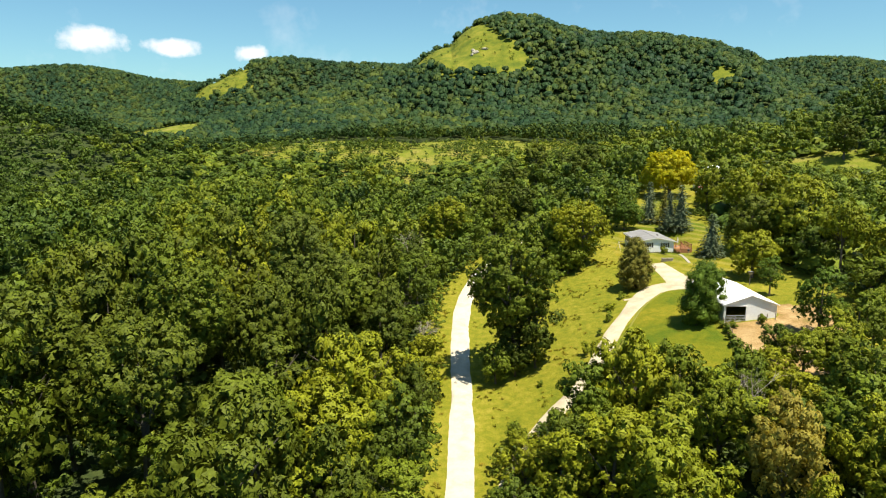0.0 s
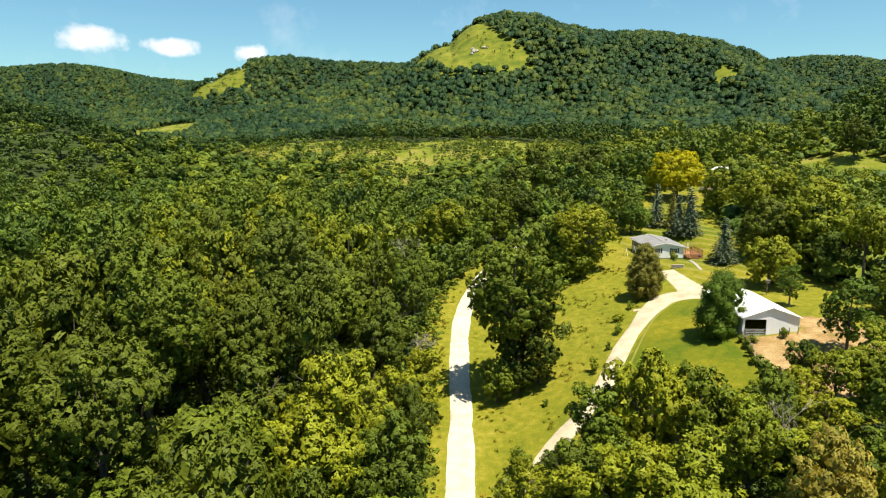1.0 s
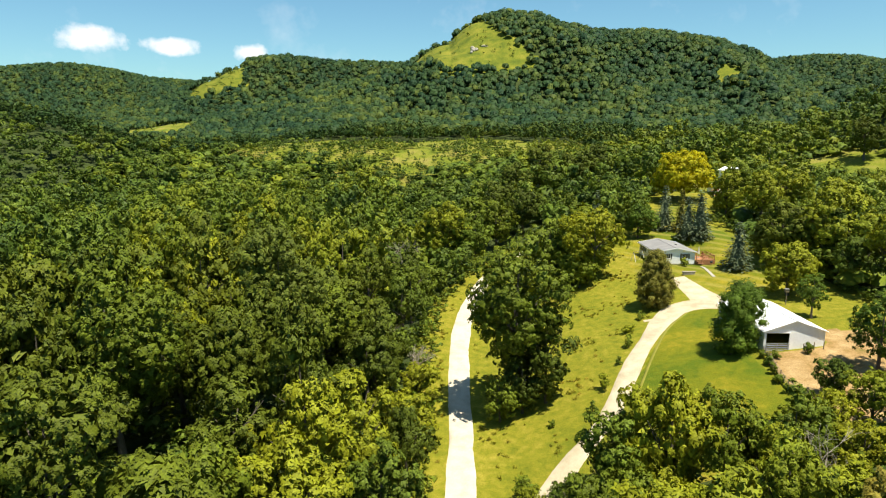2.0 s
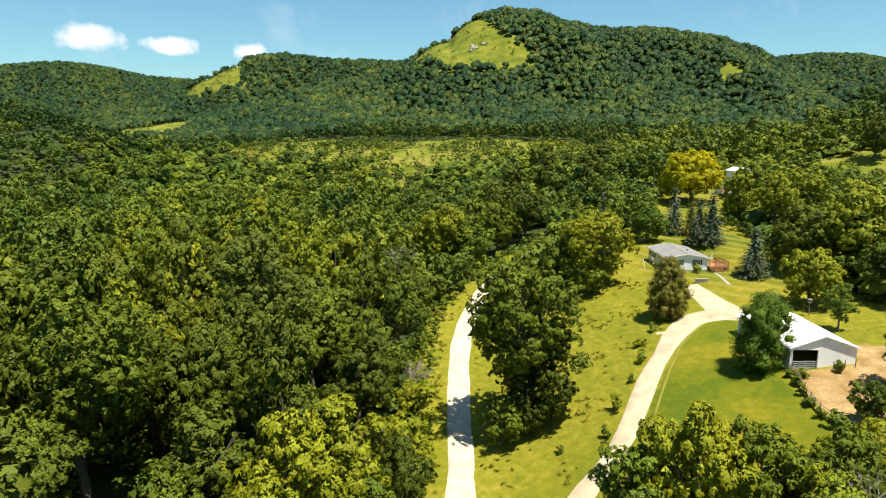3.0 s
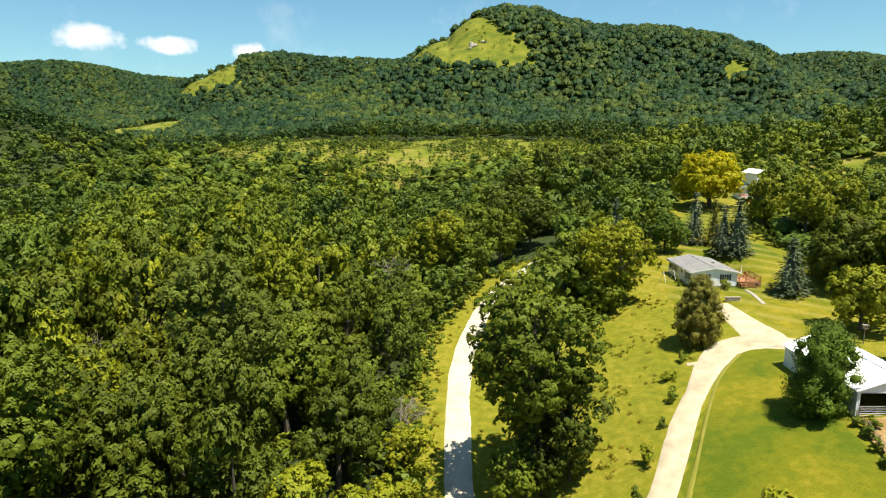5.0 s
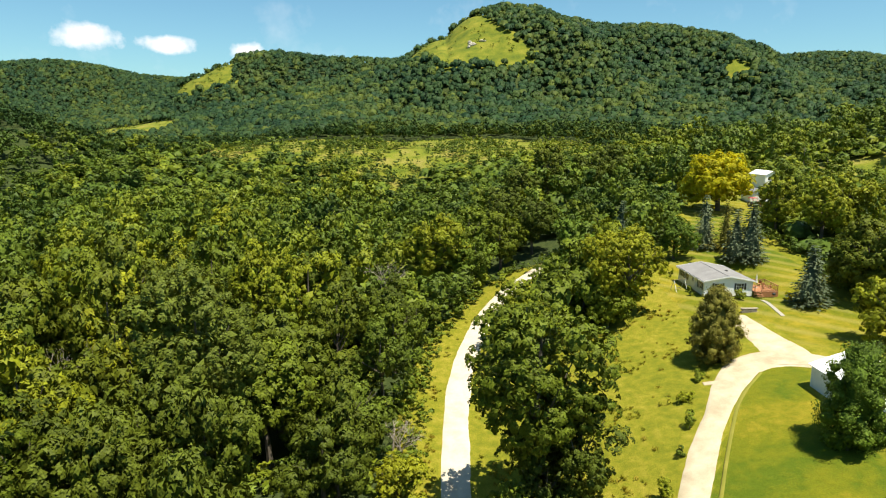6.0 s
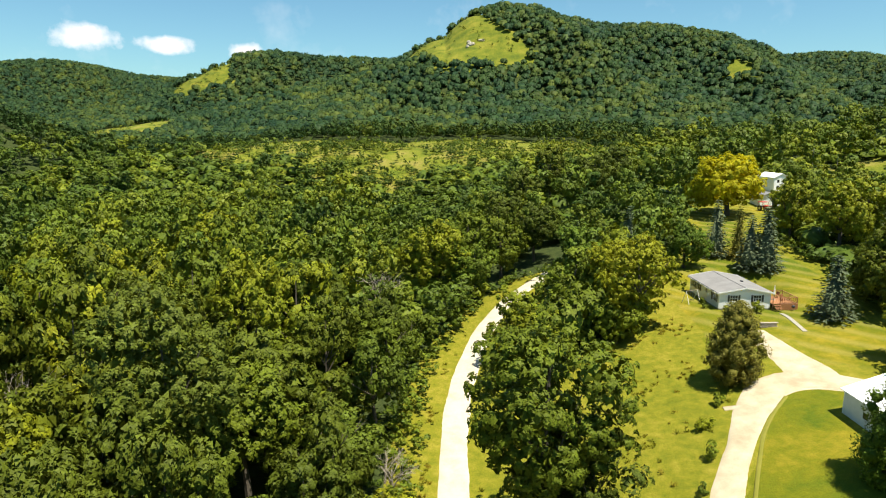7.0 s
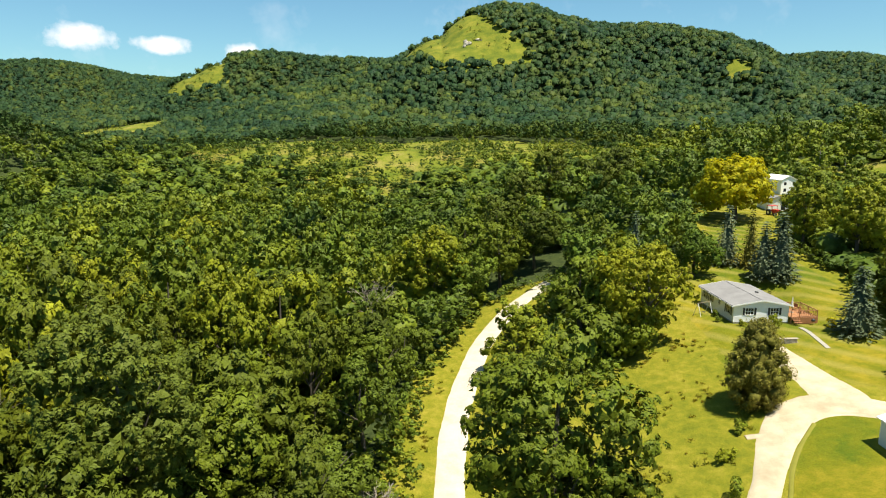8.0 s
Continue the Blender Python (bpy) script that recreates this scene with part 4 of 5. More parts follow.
copy_thing(chair, pose(HX + HW + 1.0, HY + 3.4, HZ + 0.25 + DH, 0, 0, 160))
copy_thing(chair, pose(HX + HW + 2.7, HY + 3.2, HZ + 0.25 + DH, 0, 0, -60))
grill = thing("barbecue_grill", "black barbecue grill beside the deck", "grill", (HX + HW + 3.0, HY - 1.1, float(ground_z(HX + HW + 3.0, HY - 1.1))))
bm = bmesh.new()
bmesh.ops.create_uvsphere(bm, u_segments=12, v_segments=8, radius=0.3, matrix=Matrix.Translation((0, 0, 0.75)) @ Matrix.Diagonal((1, 0.8, 0.8, 1)))
part("bowl", bm, SHUTTER, grill)
for a in range(3):
    part("leg", tube(bmesh.new(), (0.28 * math.cos(a * 2.1), 0.28 * math.sin(a * 2.1), 0), (0.1 * math.cos(a * 2.1), 0.1 * math.sin(a * 2.1), 0.6), 0.02, 0.02, 5), PIPE, grill)

# swing frame on the shaded side of the house
SX, SY = 40.9, 146.4
swing = thing("swing_set", "white A-frame swing set on the lawn", "swing set", (SX, SY, float(ground_z(SX, SY))), 25)
for x in (0, 2.4):
    for s in (-1, 1):
        part("leg", tube(bmesh.new(), (x, s * 0.75, -0.1), (x, 0, 1.95), 0.05, 0.045, 6), TRIM, swing)
part("top_bar", tube(bmesh.new(), (-0.15, 0, 1.95), (2.55, 0, 1.95), 0.05, 0.05, 6), WOOD, swing, "brown wooden bar")
seat = part("seat", boxes((0.95, -0.12, 0.5, 1.45, 0.12, 0.54), bevel=0.01), SHUTTER, swing)
for x in (0.98, 1.42):
    part("rope", tube(bmesh.new(), (x, 0, 0.54), (x, 0, 1.92), 0.012, 0.012, 4), PIPE, seat)

# low stone wall at the head of the drive
rwall = thing("retaining_wall", "low grey stone retaining wall below the house", "wall", (47.3, 134.8, float(ground_z(48, 134.8)) - 0.2), 2)
rng = np.random.default_rng(8)
for row in range(4):
    x = -0.2 * (row % 2)
    while x < 2.2:
        wd = rng.uniform(0.3, 0.55)
        part("stone", boxes((x + 0.01, rng.uniform(-0.03, 0.03), row * 0.21, x + wd - 0.012, 0.4, row * 0.21 + 0.2), bevel=0.025), STONE, rwall)
        x += wd
for i in range(3):
    part("cap_stone", boxes((-0.25 + i * 0.9, -0.06, 0.845, 0.63 + i * 0.9, 0.45, 0.93), bevel=0.02), STONE, rwall)

# paved walk from the drive to the deck
walk_line = smooth_line([(52.3, 132.6), (52.45, 134.6), (52.6, 137.0), (52.75, 139.9)], 0.75)
path_ob = thing("garden_path", "pale concrete slab path across the lawn", "path", (0, 0, 0), kind="structure")
for a, b in zip(walk_line, walk_line[1:]):
    d = math.atan2(b[1] - a[1], b[0] - a[0])
    k = math.hypot(b[0] - a[0], b[1] - a[1]) / 2 - 0.02
    slab = part("slab", boxes((-k, -0.32, -0.14, k, 0.32, 0.03), bevel=0.02), CONCRETE, path_ob)
    cx, cy = (a + b) / 2
    rise = float(ground_z(*b)) - float(ground_z(*a))
    slab.matrix_basis = pose(cx, cy, float(ground_z(cx, cy)) + 0.03, 0, 0, math.degrees(d)) @ pose(0, 0, 0, 0, -math.degrees(math.atan2(rise, 2 * k)), 0)

# the white barn
BX, BY, BZ = 44.15, 96.9, 10.15
barn = thing("barn", "white steel pole barn with an open doorway", "barn", (BX, BY, BZ))
BW, BL, BE, BR = 8.3, 14.2, 3.0, 1.45
part("wall", wall_panel(BW, BE, 0.12, [(0.3, 0.0, 3.45, 2.72)], BR), STEEL, barn, "white steel front wall")
set_on(part("wall", wall_panel(BW, BE, 0.12, [], BR), STEEL, barn), BW, BL, 0, 180)
set_on(part("wall", wall_panel(BL - 0.26, BE, 0.12, [(8.6, 0.0, 9.6, 2.05), (3.0, 1.2, 3.8, 1.9)]), STEEL_SHADED, barn, "white steel side wall with its shade in the colour"), 0, BL - 0.13, 0, -90)
set_on(part("wall", wall_panel(BL - 0.26, BE, 0.12, []), STEEL, barn), BW, 0.13, 0, 90)
sdoor = part("side_door", boxes((8.63, 0.03, 0.02, 9.57, 0.08, 2.02)), CONCRETE, barn, "grey side door")
sdoor.matrix_basis = pose(0, BL - 0.13, 0, 0, 0, -90)
swin = part("window", boxes((3.0, 0.04, 1.2, 3.8, 0.06, 1.9)), GLASS, barn, "small dark window")
swin.matrix_basis = pose(0, BL - 0.13, 0, 0, 0, -90)
part("footing", boxes((0.03, 0.03, -1.6, BW - 0.03, BL - 0.03, -0.02)), INNER, barn, "dark earth floor and footing")
part("inner_wall", boxes((0.15, 8.2, 0, BW - 0.15, 8.3, 3.0)), INNER, barn, "dark boarded partition")
for bm in gable_roof(BW, BL, BE, BR, 0.3, 0.1):
    part("roof", bm, STEEL, barn, "white ribbed steel roof slope")
slope = BR / (BW / 2)
for s in (0, 1):
    for i in range(19):
        y = -0.25 + i * (BL + 0.5) / 18
        bm = bmesh.new()
        xe = -0.3 if s == 0 else BW + 0.3
        a, b = Vector((xe, y, BE - slope * 0.3 + 0.115)), Vector((BW / 2, y, BE + BR + 0.115))
        part("rib", tube(bm, a, b, 0.028, 0.028, 4), STEEL, barn)
for i in range(1, 16):
    x = 3.45 + i * (BW - 3.45) / 16
    zt = BE + BR * (1 - abs(x - BW / 2) / (BW / 2)) - 0.05
    part("wall_rib", boxes((x - 0.02, -0.02, 0.05, x + 0.02, 0.0, zt)), STEEL, barn)
part("ridge_cap", boxes((BW / 2 - 0.18, -0.3, BE + BR + 0.09, BW / 2 + 0.18, BL + 0.3, BE + BR + 0.15)), STEEL, barn)
part("door_frame", boxes((0.2, -0.04, 0, 0.3, 0.14, 2.82), (3.45, -0.04, 0, 3.55, 0.14, 2.82), (0.3, -0.04, 2.72, 3.45, 0.14, 2.82)), TRIM, barn, "white doorway trim")
gate = thing("pipe_gate", "grey steel pipe gate across the barn doorway", "gate", (BX + 0.35, BY - 0.1, BZ))
for z in (0.25, 0.5, 0.75, 1.0, 1.25):
    part("bar", tube(bmesh.new(), (0, 0, z), (3.05, 0, z), 0.03, 0.03, 6), PIPE, gate)
for x in (0.0, 1.5, 3.05):
    part("upright", tube(bmesh.new(), (x, 0, 0.05 if x != 1.5 else 0.25), (x, 0, 1.3 if x != 1.5 else 1.25), 0.035, 0.035, 6), PIPE, gate)
for x in (5.0, 6.4, 7.7):
    post = thing("fence_post", "short grey wooden post against the barn wall", "post", (BX + x, BY - 0.9, float(ground_z(BX + x, BY - 0.9))), 0, "posts by the barn")
    part("shaft", tube(bmesh.new(), (0, 0, -0.3), (0, 0, 1.1), 0.07, 0.06, 6), WOOD, post)

# board fence along the paddock
fence = thing("paddock_fence", "weathered board fence between lawn and bare paddock", "fence", (0, 0, 0))
line = [(44.0, 96.4), (43.9, 94.2), (43.4, 92.0), (43.0, 89.8), (42.7, 87.5), (42.9, 85.2)]
for i, (x, y) in enumerate(line):
    z = float(ground_z(x, y))
    part("post", tube(bmesh.new(), (x, y, z - 0.4), (x + 0.04 * (i % 3 - 1), y, z + 1.25), 0.075, 0.065, 6), WOOD, fence)
    if i:
        x0, y0 = line[i - 1]
        z0 = float(ground_z(x0, y0))
        for h in (0.4, 0.75, 1.1):
            part("rail", tube(bmesh.new(), (x0 - 0.06, y0, z0 + h), (x - 0.06, y, z + h + 0.02 * (i % 2)), 0.05, 0.05, 4), WOOD, fence)

# weeds along the foot of the fence
for i, (x, y) in enumerate(line + [(45.6, 96.0), (49.8, 96.1)]):
    broadleaf(x - 0.5, y - 0.8, 1.0 + 0.3 * (i % 3), 1.5 + 0.4 * (i % 2), "bush", i, LEAF_MID, depth=1.0 + 0.3 * (i % 3), name="bush", label="rank green weeds along the paddock fence", group="bushes in the clearing")

# nest box on a post behind the barn
nest = thing("bird_box", "wooden bird box on a dark post", "bird box", (56.9, 115.4, float(ground_z(56.9, 115.4))))
part("post", tube(bmesh.new(), (0, 0, -0.3), (0, 0, 2.1), 0.07, 0.06, 6), WOOD, nest)
part("box", boxes((-0.3, -0.2, 2.1, 0.3, 0.2, 2.6), bevel=0.02), WOOD, nest)
part("lid", boxes((-0.36, -0.27, 2.604, 0.36, 0.27, 2.66)), SHINGLE, nest)


# ---- farm buildings up the valley ----
def outbuilding(name, label, x, y, w, l, eave, rise, turn, holes, roof_mat, high=()):
    z = float(ground_z(x, y)) + 0.1
    top = thing(name, label, "building", (x, y, z), turn)
    part("footing", boxes((0.03, 0.03, -2.0, w - 0.03, l - 0.03, 0.0)), CONCRETE, top)
    part("wall", wall_panel(w, eave, 0.14, holes, rise), SIDING, top)
    for a, b, c, d in holes:
        pane = part("window", boxes((a, 0.05, b, c, 0.08, d)), GLASS, top, "dark window")
        part("trim", boxes((a, 0.0, b, c, 0.04, b + 0.07)), TRIM, pane)
        part("trim", boxes((a, 0.0, d - 0.07, c, 0.04, d)), TRIM, pane)
    set_on(part("wall", wall_panel(w, eave, 0.14, [], rise), SIDING, top), w, l, 0, 180)
    set_on(part("wall", wall_panel(l - 0.3, eave, 0.14, []), SIDING, top), 0, l - 0.15, 0, -90)
    set_on(part("wall", wall_panel(l - 0.3, eave, 0.14, []), SIDING, top), w, 0.15, 0, 90)
    for bm in gable_roof(w, l, eave, rise, 0.3, 0.12):
        part("roof", bm, roof_mat, top)
    return top


outbuilding("garage", "small white gabled garage with pale grey roof", 85.0, 212.5, 4.8, 7.0, 2.6, 1.0, -6, [(3.0, 0.0, 4.0, 2.0)], SHINGLE)
outbuilding("farmhouse", "white two-storey farmhouse far up the valley", 101.6, 238.0, 4.8, 8.0, 4.2, 1.1, 8, [(0.9, 0.7, 1.7, 1.8), (3.6, 0.7, 4.4, 1.8), (0.9, 2.6, 1.7, 3.6), (3.6, 2.6, 4.4, 3.6)], STEEL)
outbuilding("shed", "low white shed half hidden by a golden tree", 75.5, 222.0, 4.5, 4.0, 2.1, 0.7, 0, [], STEEL)
tractor = thing("tractor", "small red farm tractor parked by the garage", "tractor", (83.4, 206.5, float(ground_z(83.4, 206.5))), 15)
part("hood", boxes((-0.5, -1.5, 0.7, 0.5, 0.2, 1.5), bevel=0.08), RED, tractor, "red bonnet")
part("canopy", boxes((-0.95, 0.0, 2.2, 0.95, 1.7, 2.32), bevel=0.04), RED, tractor, "red canopy")
part("seat", boxes((-0.4, 0.4, 1.0, 0.4, 1.0, 1.3), bevel=0.05), RUBBER, tractor)
for x in (-0.85, 0.85):
    for y in (0.1, 1.6):
        part("canopy_post", boxes((x - 0.03, y - 0.03, 0.9, x + 0.03, y + 0.03, 2.2)), RED, tractor)
    for y, r in ((-1.2, 0.42), (0.9, 0.7)):
        wheel = part("wheel", tube(bmesh.new(), (x - 0.17, y, r), (x + 0.17, y, r), r, r, 14), RUBBER, tractor)
        part("rim", tube(bmesh.new(), (x - 0.18, y, r), (x + 0.18, y, r), r * 0.5, r * 0.5, 10), TRIM, wheel)
for x, y, h in ((126.5, 262.0, 9.6), (130.5, 255.0, 7.6)):
    pole = thing("utility_pole", "grey wooden utility pole above the trees", "pole", (x, y, float(ground_z(x, y))), 0, "utility poles")
    part("shaft", tube(bmesh.new(), (0, 0, -0.5), (0, 0, h), 0.16, 0.11, 8), DEADWOOD, pole)
    part("crossarm", boxes((-0.8, -0.06, h - 0.7, 0.8, 0.06, h - 0.55)), DEADWOOD, pole)


# ---- single trees of the clearing ----
CL = "trees of the clearing"
broadleaf(11.6, 99.8, 26.0, 16.4, "tall", 1, mat=LEAF_COTTON, depth=21.0, name="cottonwood_tree", label="tall dark green broadleaf tree beside the gravel road", group=CL)
broadleaf(15.0, 98.2, 13.0, 8.4, "full", 2, mat=LEAF_DEEP, depth=12.6, label="dark leafy young tree at the foot of a tall tree", group=CL)
broadleaf(11.6, 97.2, 8.6, 6.6, "full", 6, mat=LEAF_DEEP, depth=8.2, label="dark leafy young tree at the foot of a tall tree", group=CL)
broadleaf(12.0, 102.6, 12.0, 9.0, "full", 5, mat=LEAF_DEEP, depth=11.4, label="dark leafy young tree at the foot of a tall tree", group=CL)
broadleaf(8.4, 96.2, 7.0, 6.0, "full", 3, LEAF_MID, depth=6.8, label="small bushy green tree beside the gravel road", group=CL)
broadleaf(37.3, 121.3, 10.2, 6.8, "egg", 4, JUNIPER, depth=10.3, name="cedar_tree", label="dense olive-brown cedar beside the driveway", group=CL)
broadleaf(41.6, 98.8, 9.6, 6.9, "egg", 5, mat=LEAF_DARK, depth=9.9, label="dense dark green tree beside the white barn", group=CL)
broadleaf(29.8, 139.6, 15.0, 14.4, "tall", 6, mat=LEAF_LIGHT, depth=12.4, label="large spreading green tree on the lawn's edge", group=CL)
broadleaf(25.0, 152.0, 14.5, 10.0, "full", 0, mat=LEAF_DARK, depth=13.0, label="leafy green tree near the road bend", group=CL)
broadleaf(27.6, 137.6, 7.6, 8.6, "full", 2, depth=7.2, label="low bushy green tree at the meadow edge", group=CL)
broadleaf(46.6, 162.5, 7.8, 9.0, "full", 1, mat=LEAF_DARK, depth=7.4, label="low dark green tree behind the house", group=CL)
broadleaf(59.9, 120.6, 9.2, 10.6, "full", 3, mat=LEAF_LIGHT, depth=8.8, label="rounded green tree on the lawn behind the barn", group=CL)
broadleaf(56.6, 107.5, 7.4, 5.0, "full", 4, mat=LEAF_DARK, depth=7.0, label="narrow dark green tree behind the barn", group=CL)
broadleaf(67.2, 137.0, 13.0, 13.0, "full", 6, mat=LEAF_DEEP, depth=12.4, label="broad dark green tree at the lawn's edge", group=CL)
broadleaf(74.0, 130.6, 16.4, 14.0, "full", 5, mat=LEAF_LIGHT, depth=14.5, label="large green tree behind the lawn", group=CL)
broadleaf(54.8, 89.4, 10.4, 7.0, "full", 0, mat=LEAF_DARK, depth=10.0, label="dark bluish green tree beside the paddock", group=CL)
broadleaf(46.4, 84.4, 4.6, 5.2, "full", 1, depth=4.5, label="small yellow-green tree at the paddock's edge", group=CL)
broadleaf(71.8, 202.0, 13.8, 20.0, "dome", 3, GOLD, depth=16.5, name="golden_tree", label="golden-yellow rounded tree behind the lawn", group=CL)
broadleaf(30.2, 51.5, 13.0, 8.5, "near", 2, TAN, label="yellowing thin-leaved tree among green trees", group=CL)
broadleaf(22.4, 70.5, 15.2, 11.0, "full", 1, LEAF_LIGHT, label="yellow-green tree at the meadow edge", group=CL)
broadleaf(27.8, 70.5, 11.6, 9.0, "near", 3, label="bushy green tree below the lawn", group=CL)
broadleaf(34.5, 71.0, 9.5, 8.0, "near", 4, label="bushy green tree below the lawn", group=CL)
broadleaf(18.2, 74.6, 8.0, 5.6, "near", 5, mat=LEAF_DARK, label="dark bushy tree at the meadow edge", group=CL)
for i, (x, y, h, wd) in enumerate(((40.5, 75.0, 6.6, 6.4), (45.0, 75.5, 8.2, 7.0), (36.6, 73.6, 7.6, 6.8), (49.5, 76.6, 9.2, 7.6), (54.0, 79.6, 9.4, 7.6), (58.5, 83.0, 9.6, 7.8))):
    broadleaf(x, y, h, wd, "near", i + 8, LEAF_LIGHT if i in (0, 1, 3) else None, depth=h * 0.9, label="small bushy tree below the paddock", group=CL)
for i, (x, y, h, wd) in enumerate(((9.5, 66.5, 8.0, 6.6), (13.0, 72.0, 7.0, 5.6), (7.2, 59.5, 8.0, 6.0), (12.5, 60.0, 9.2, 7.0), (17.5, 66.0, 9.6, 7.2), (10.0, 76.5, 3.6, 3.6))):
    broadleaf(x, y, h, wd, "near", i + 3, LEAF_LIGHT if i in (0, 3) else None, depth=h * 0.9, label="bushy green tree over the end of the driveway", group=CL)
broadleaf(20.6, 78.0, 8.2, 6.2, "near", 2, mat=LEAF_MID, depth=7.8, label="bushy tree beside the driveway", group=CL)
broadleaf(22.8, 77.6, 9.5, 7.2, "near", 5, mat=LEAF, depth=9.0, label="bushy tree beside the driveway", group=CL)
broadleaf(40.4, 98.0, 3.2, 4.6, "bush", 5, mat=LEAF_DARK, depth=3.2, name="bush", label="leafy bush under the tree by the barn", group="bushes in the clearing")
broadleaf(9.6, 79.0, 3.4, 3.6, "near", 6, mat=LEAF_MID, depth=3.3, label="bushy tree beside the driveway", group=CL)
spruce(58.0, 136.0, 9.3, 6.6, 0)
spruce(59.4, 158.6, 11.3, 7.0, 1)
spruce(57.0, 159.4, 9.8, 6.0, 2)
spruce(54.3, 167.5, 10.8, 6.0, 0)
spruce(57.4, 165.0, 10.3, 4.2, 1, "thin brownish spruce on the lawn", JUNIPER)
spruce(38.5, 170.0, 11.0, 5.0, 2)
for i, (x, y, h) in enumerate(((-3.4, 108.8, 6.5), (-4.4, 112.5, 5.0), (-43.5, 112.0, 13.0), (-9.0, 160.0, 12.0), (33.5, 66.5, 9.0))):
    bare_tree(x, y, h, 2.0, 30 + i)


# ---- the woods ----
def canopy(x, y):
    """Mean height of the trees."""
    h = np.where(x < 2, 9 + 0.42 * np.clip(-x - 3, 0, 22), 10.5 + 0.02 * np.abs(x))
    h = np.where((x > 56) & (y > 105), 13.5, h)
    h = np.where((x > 4) & (x < 70) & (y > 62) & (y < 100), np.clip(8.5 - 0.25 * (y - 66), 5.5, 8.5), h)
    old_field = sstep(225, 285, y) * (1 - sstep(345, 374, y)) * (1 - sstep(75, 125, np.abs(x + 12)))
    h = np.where((x < -75) & (y > 225), np.minimum(h, 10.0 - 3.5 * (y > 385)), h)
    h = np.where((x > 74) & (y > 150) & (y < 262), 7.5, h)
    return h * (1 - 0.5 * old_field)


def scatter(x0, x1, y0, y1, gap, seed, keep=None, margin=1.6):
    """Points on a shaken grid, where the woods stand and the valley can be seen."""
    rng = np.random.default_rng(seed)
    ny, nx = int((y1 - y0) / gap), int((x1 - x0) / gap)
    X, Y = np.meshgrid(np.arange(nx) * gap + x0, np.arange(ny) * gap + y0)
    X = X + rng.uniform(-0.55, 0.55, X.shape) * gap + (np.arange(ny)[:, None] % 2) * gap * 0.5
    Y = Y + rng.uniform(-0.55, 0.55, Y.shape) * gap
    x, y = X.ravel(), Y.ravel()
    ok = keep(x, y) if keep is not None else np.ones(len(x), bool)
    x, y = x[ok], y[ok]
    ok = meadow_at(x, y) < 0.5
    for dx, dy in ((1, 0), (-1, 0), (0, 1), (0, -1)):
        ok &= meadow_at(x + dx * margin, y + dy * margin) < 0.5
    return x[ok], y[ok]


def seen(x, y, slack=12.0):
    """Inside the fan that the valley view opens."""
    return (np.abs(x) < 0.74 * (y + 10) + slack)


def faces_valley(x, y):
    """Not behind the brow of a hill, as seen from over the road."""
    z = ground_z(x, y) + 9
    ok = np.ones(len(x), bool)
    for f in np.linspace(0.15, 0.97, 22):
        ok &= ground_z(x * f, 30 + (y - 30) * f) < 42 + (z - 42) * f
    return ok


def room(x, y):
    """Twice the free way from each tree's foot to open ground."""
    free = np.full(len(x), 12.0)
    for d in np.arange(6.0, 1.4, -0.5):
        for a in np.arange(8) * math.pi / 4:
            free[meadow_at(x + d * math.cos(a), y + d * math.sin(a)) > 0.5] = 2 * d
    return free


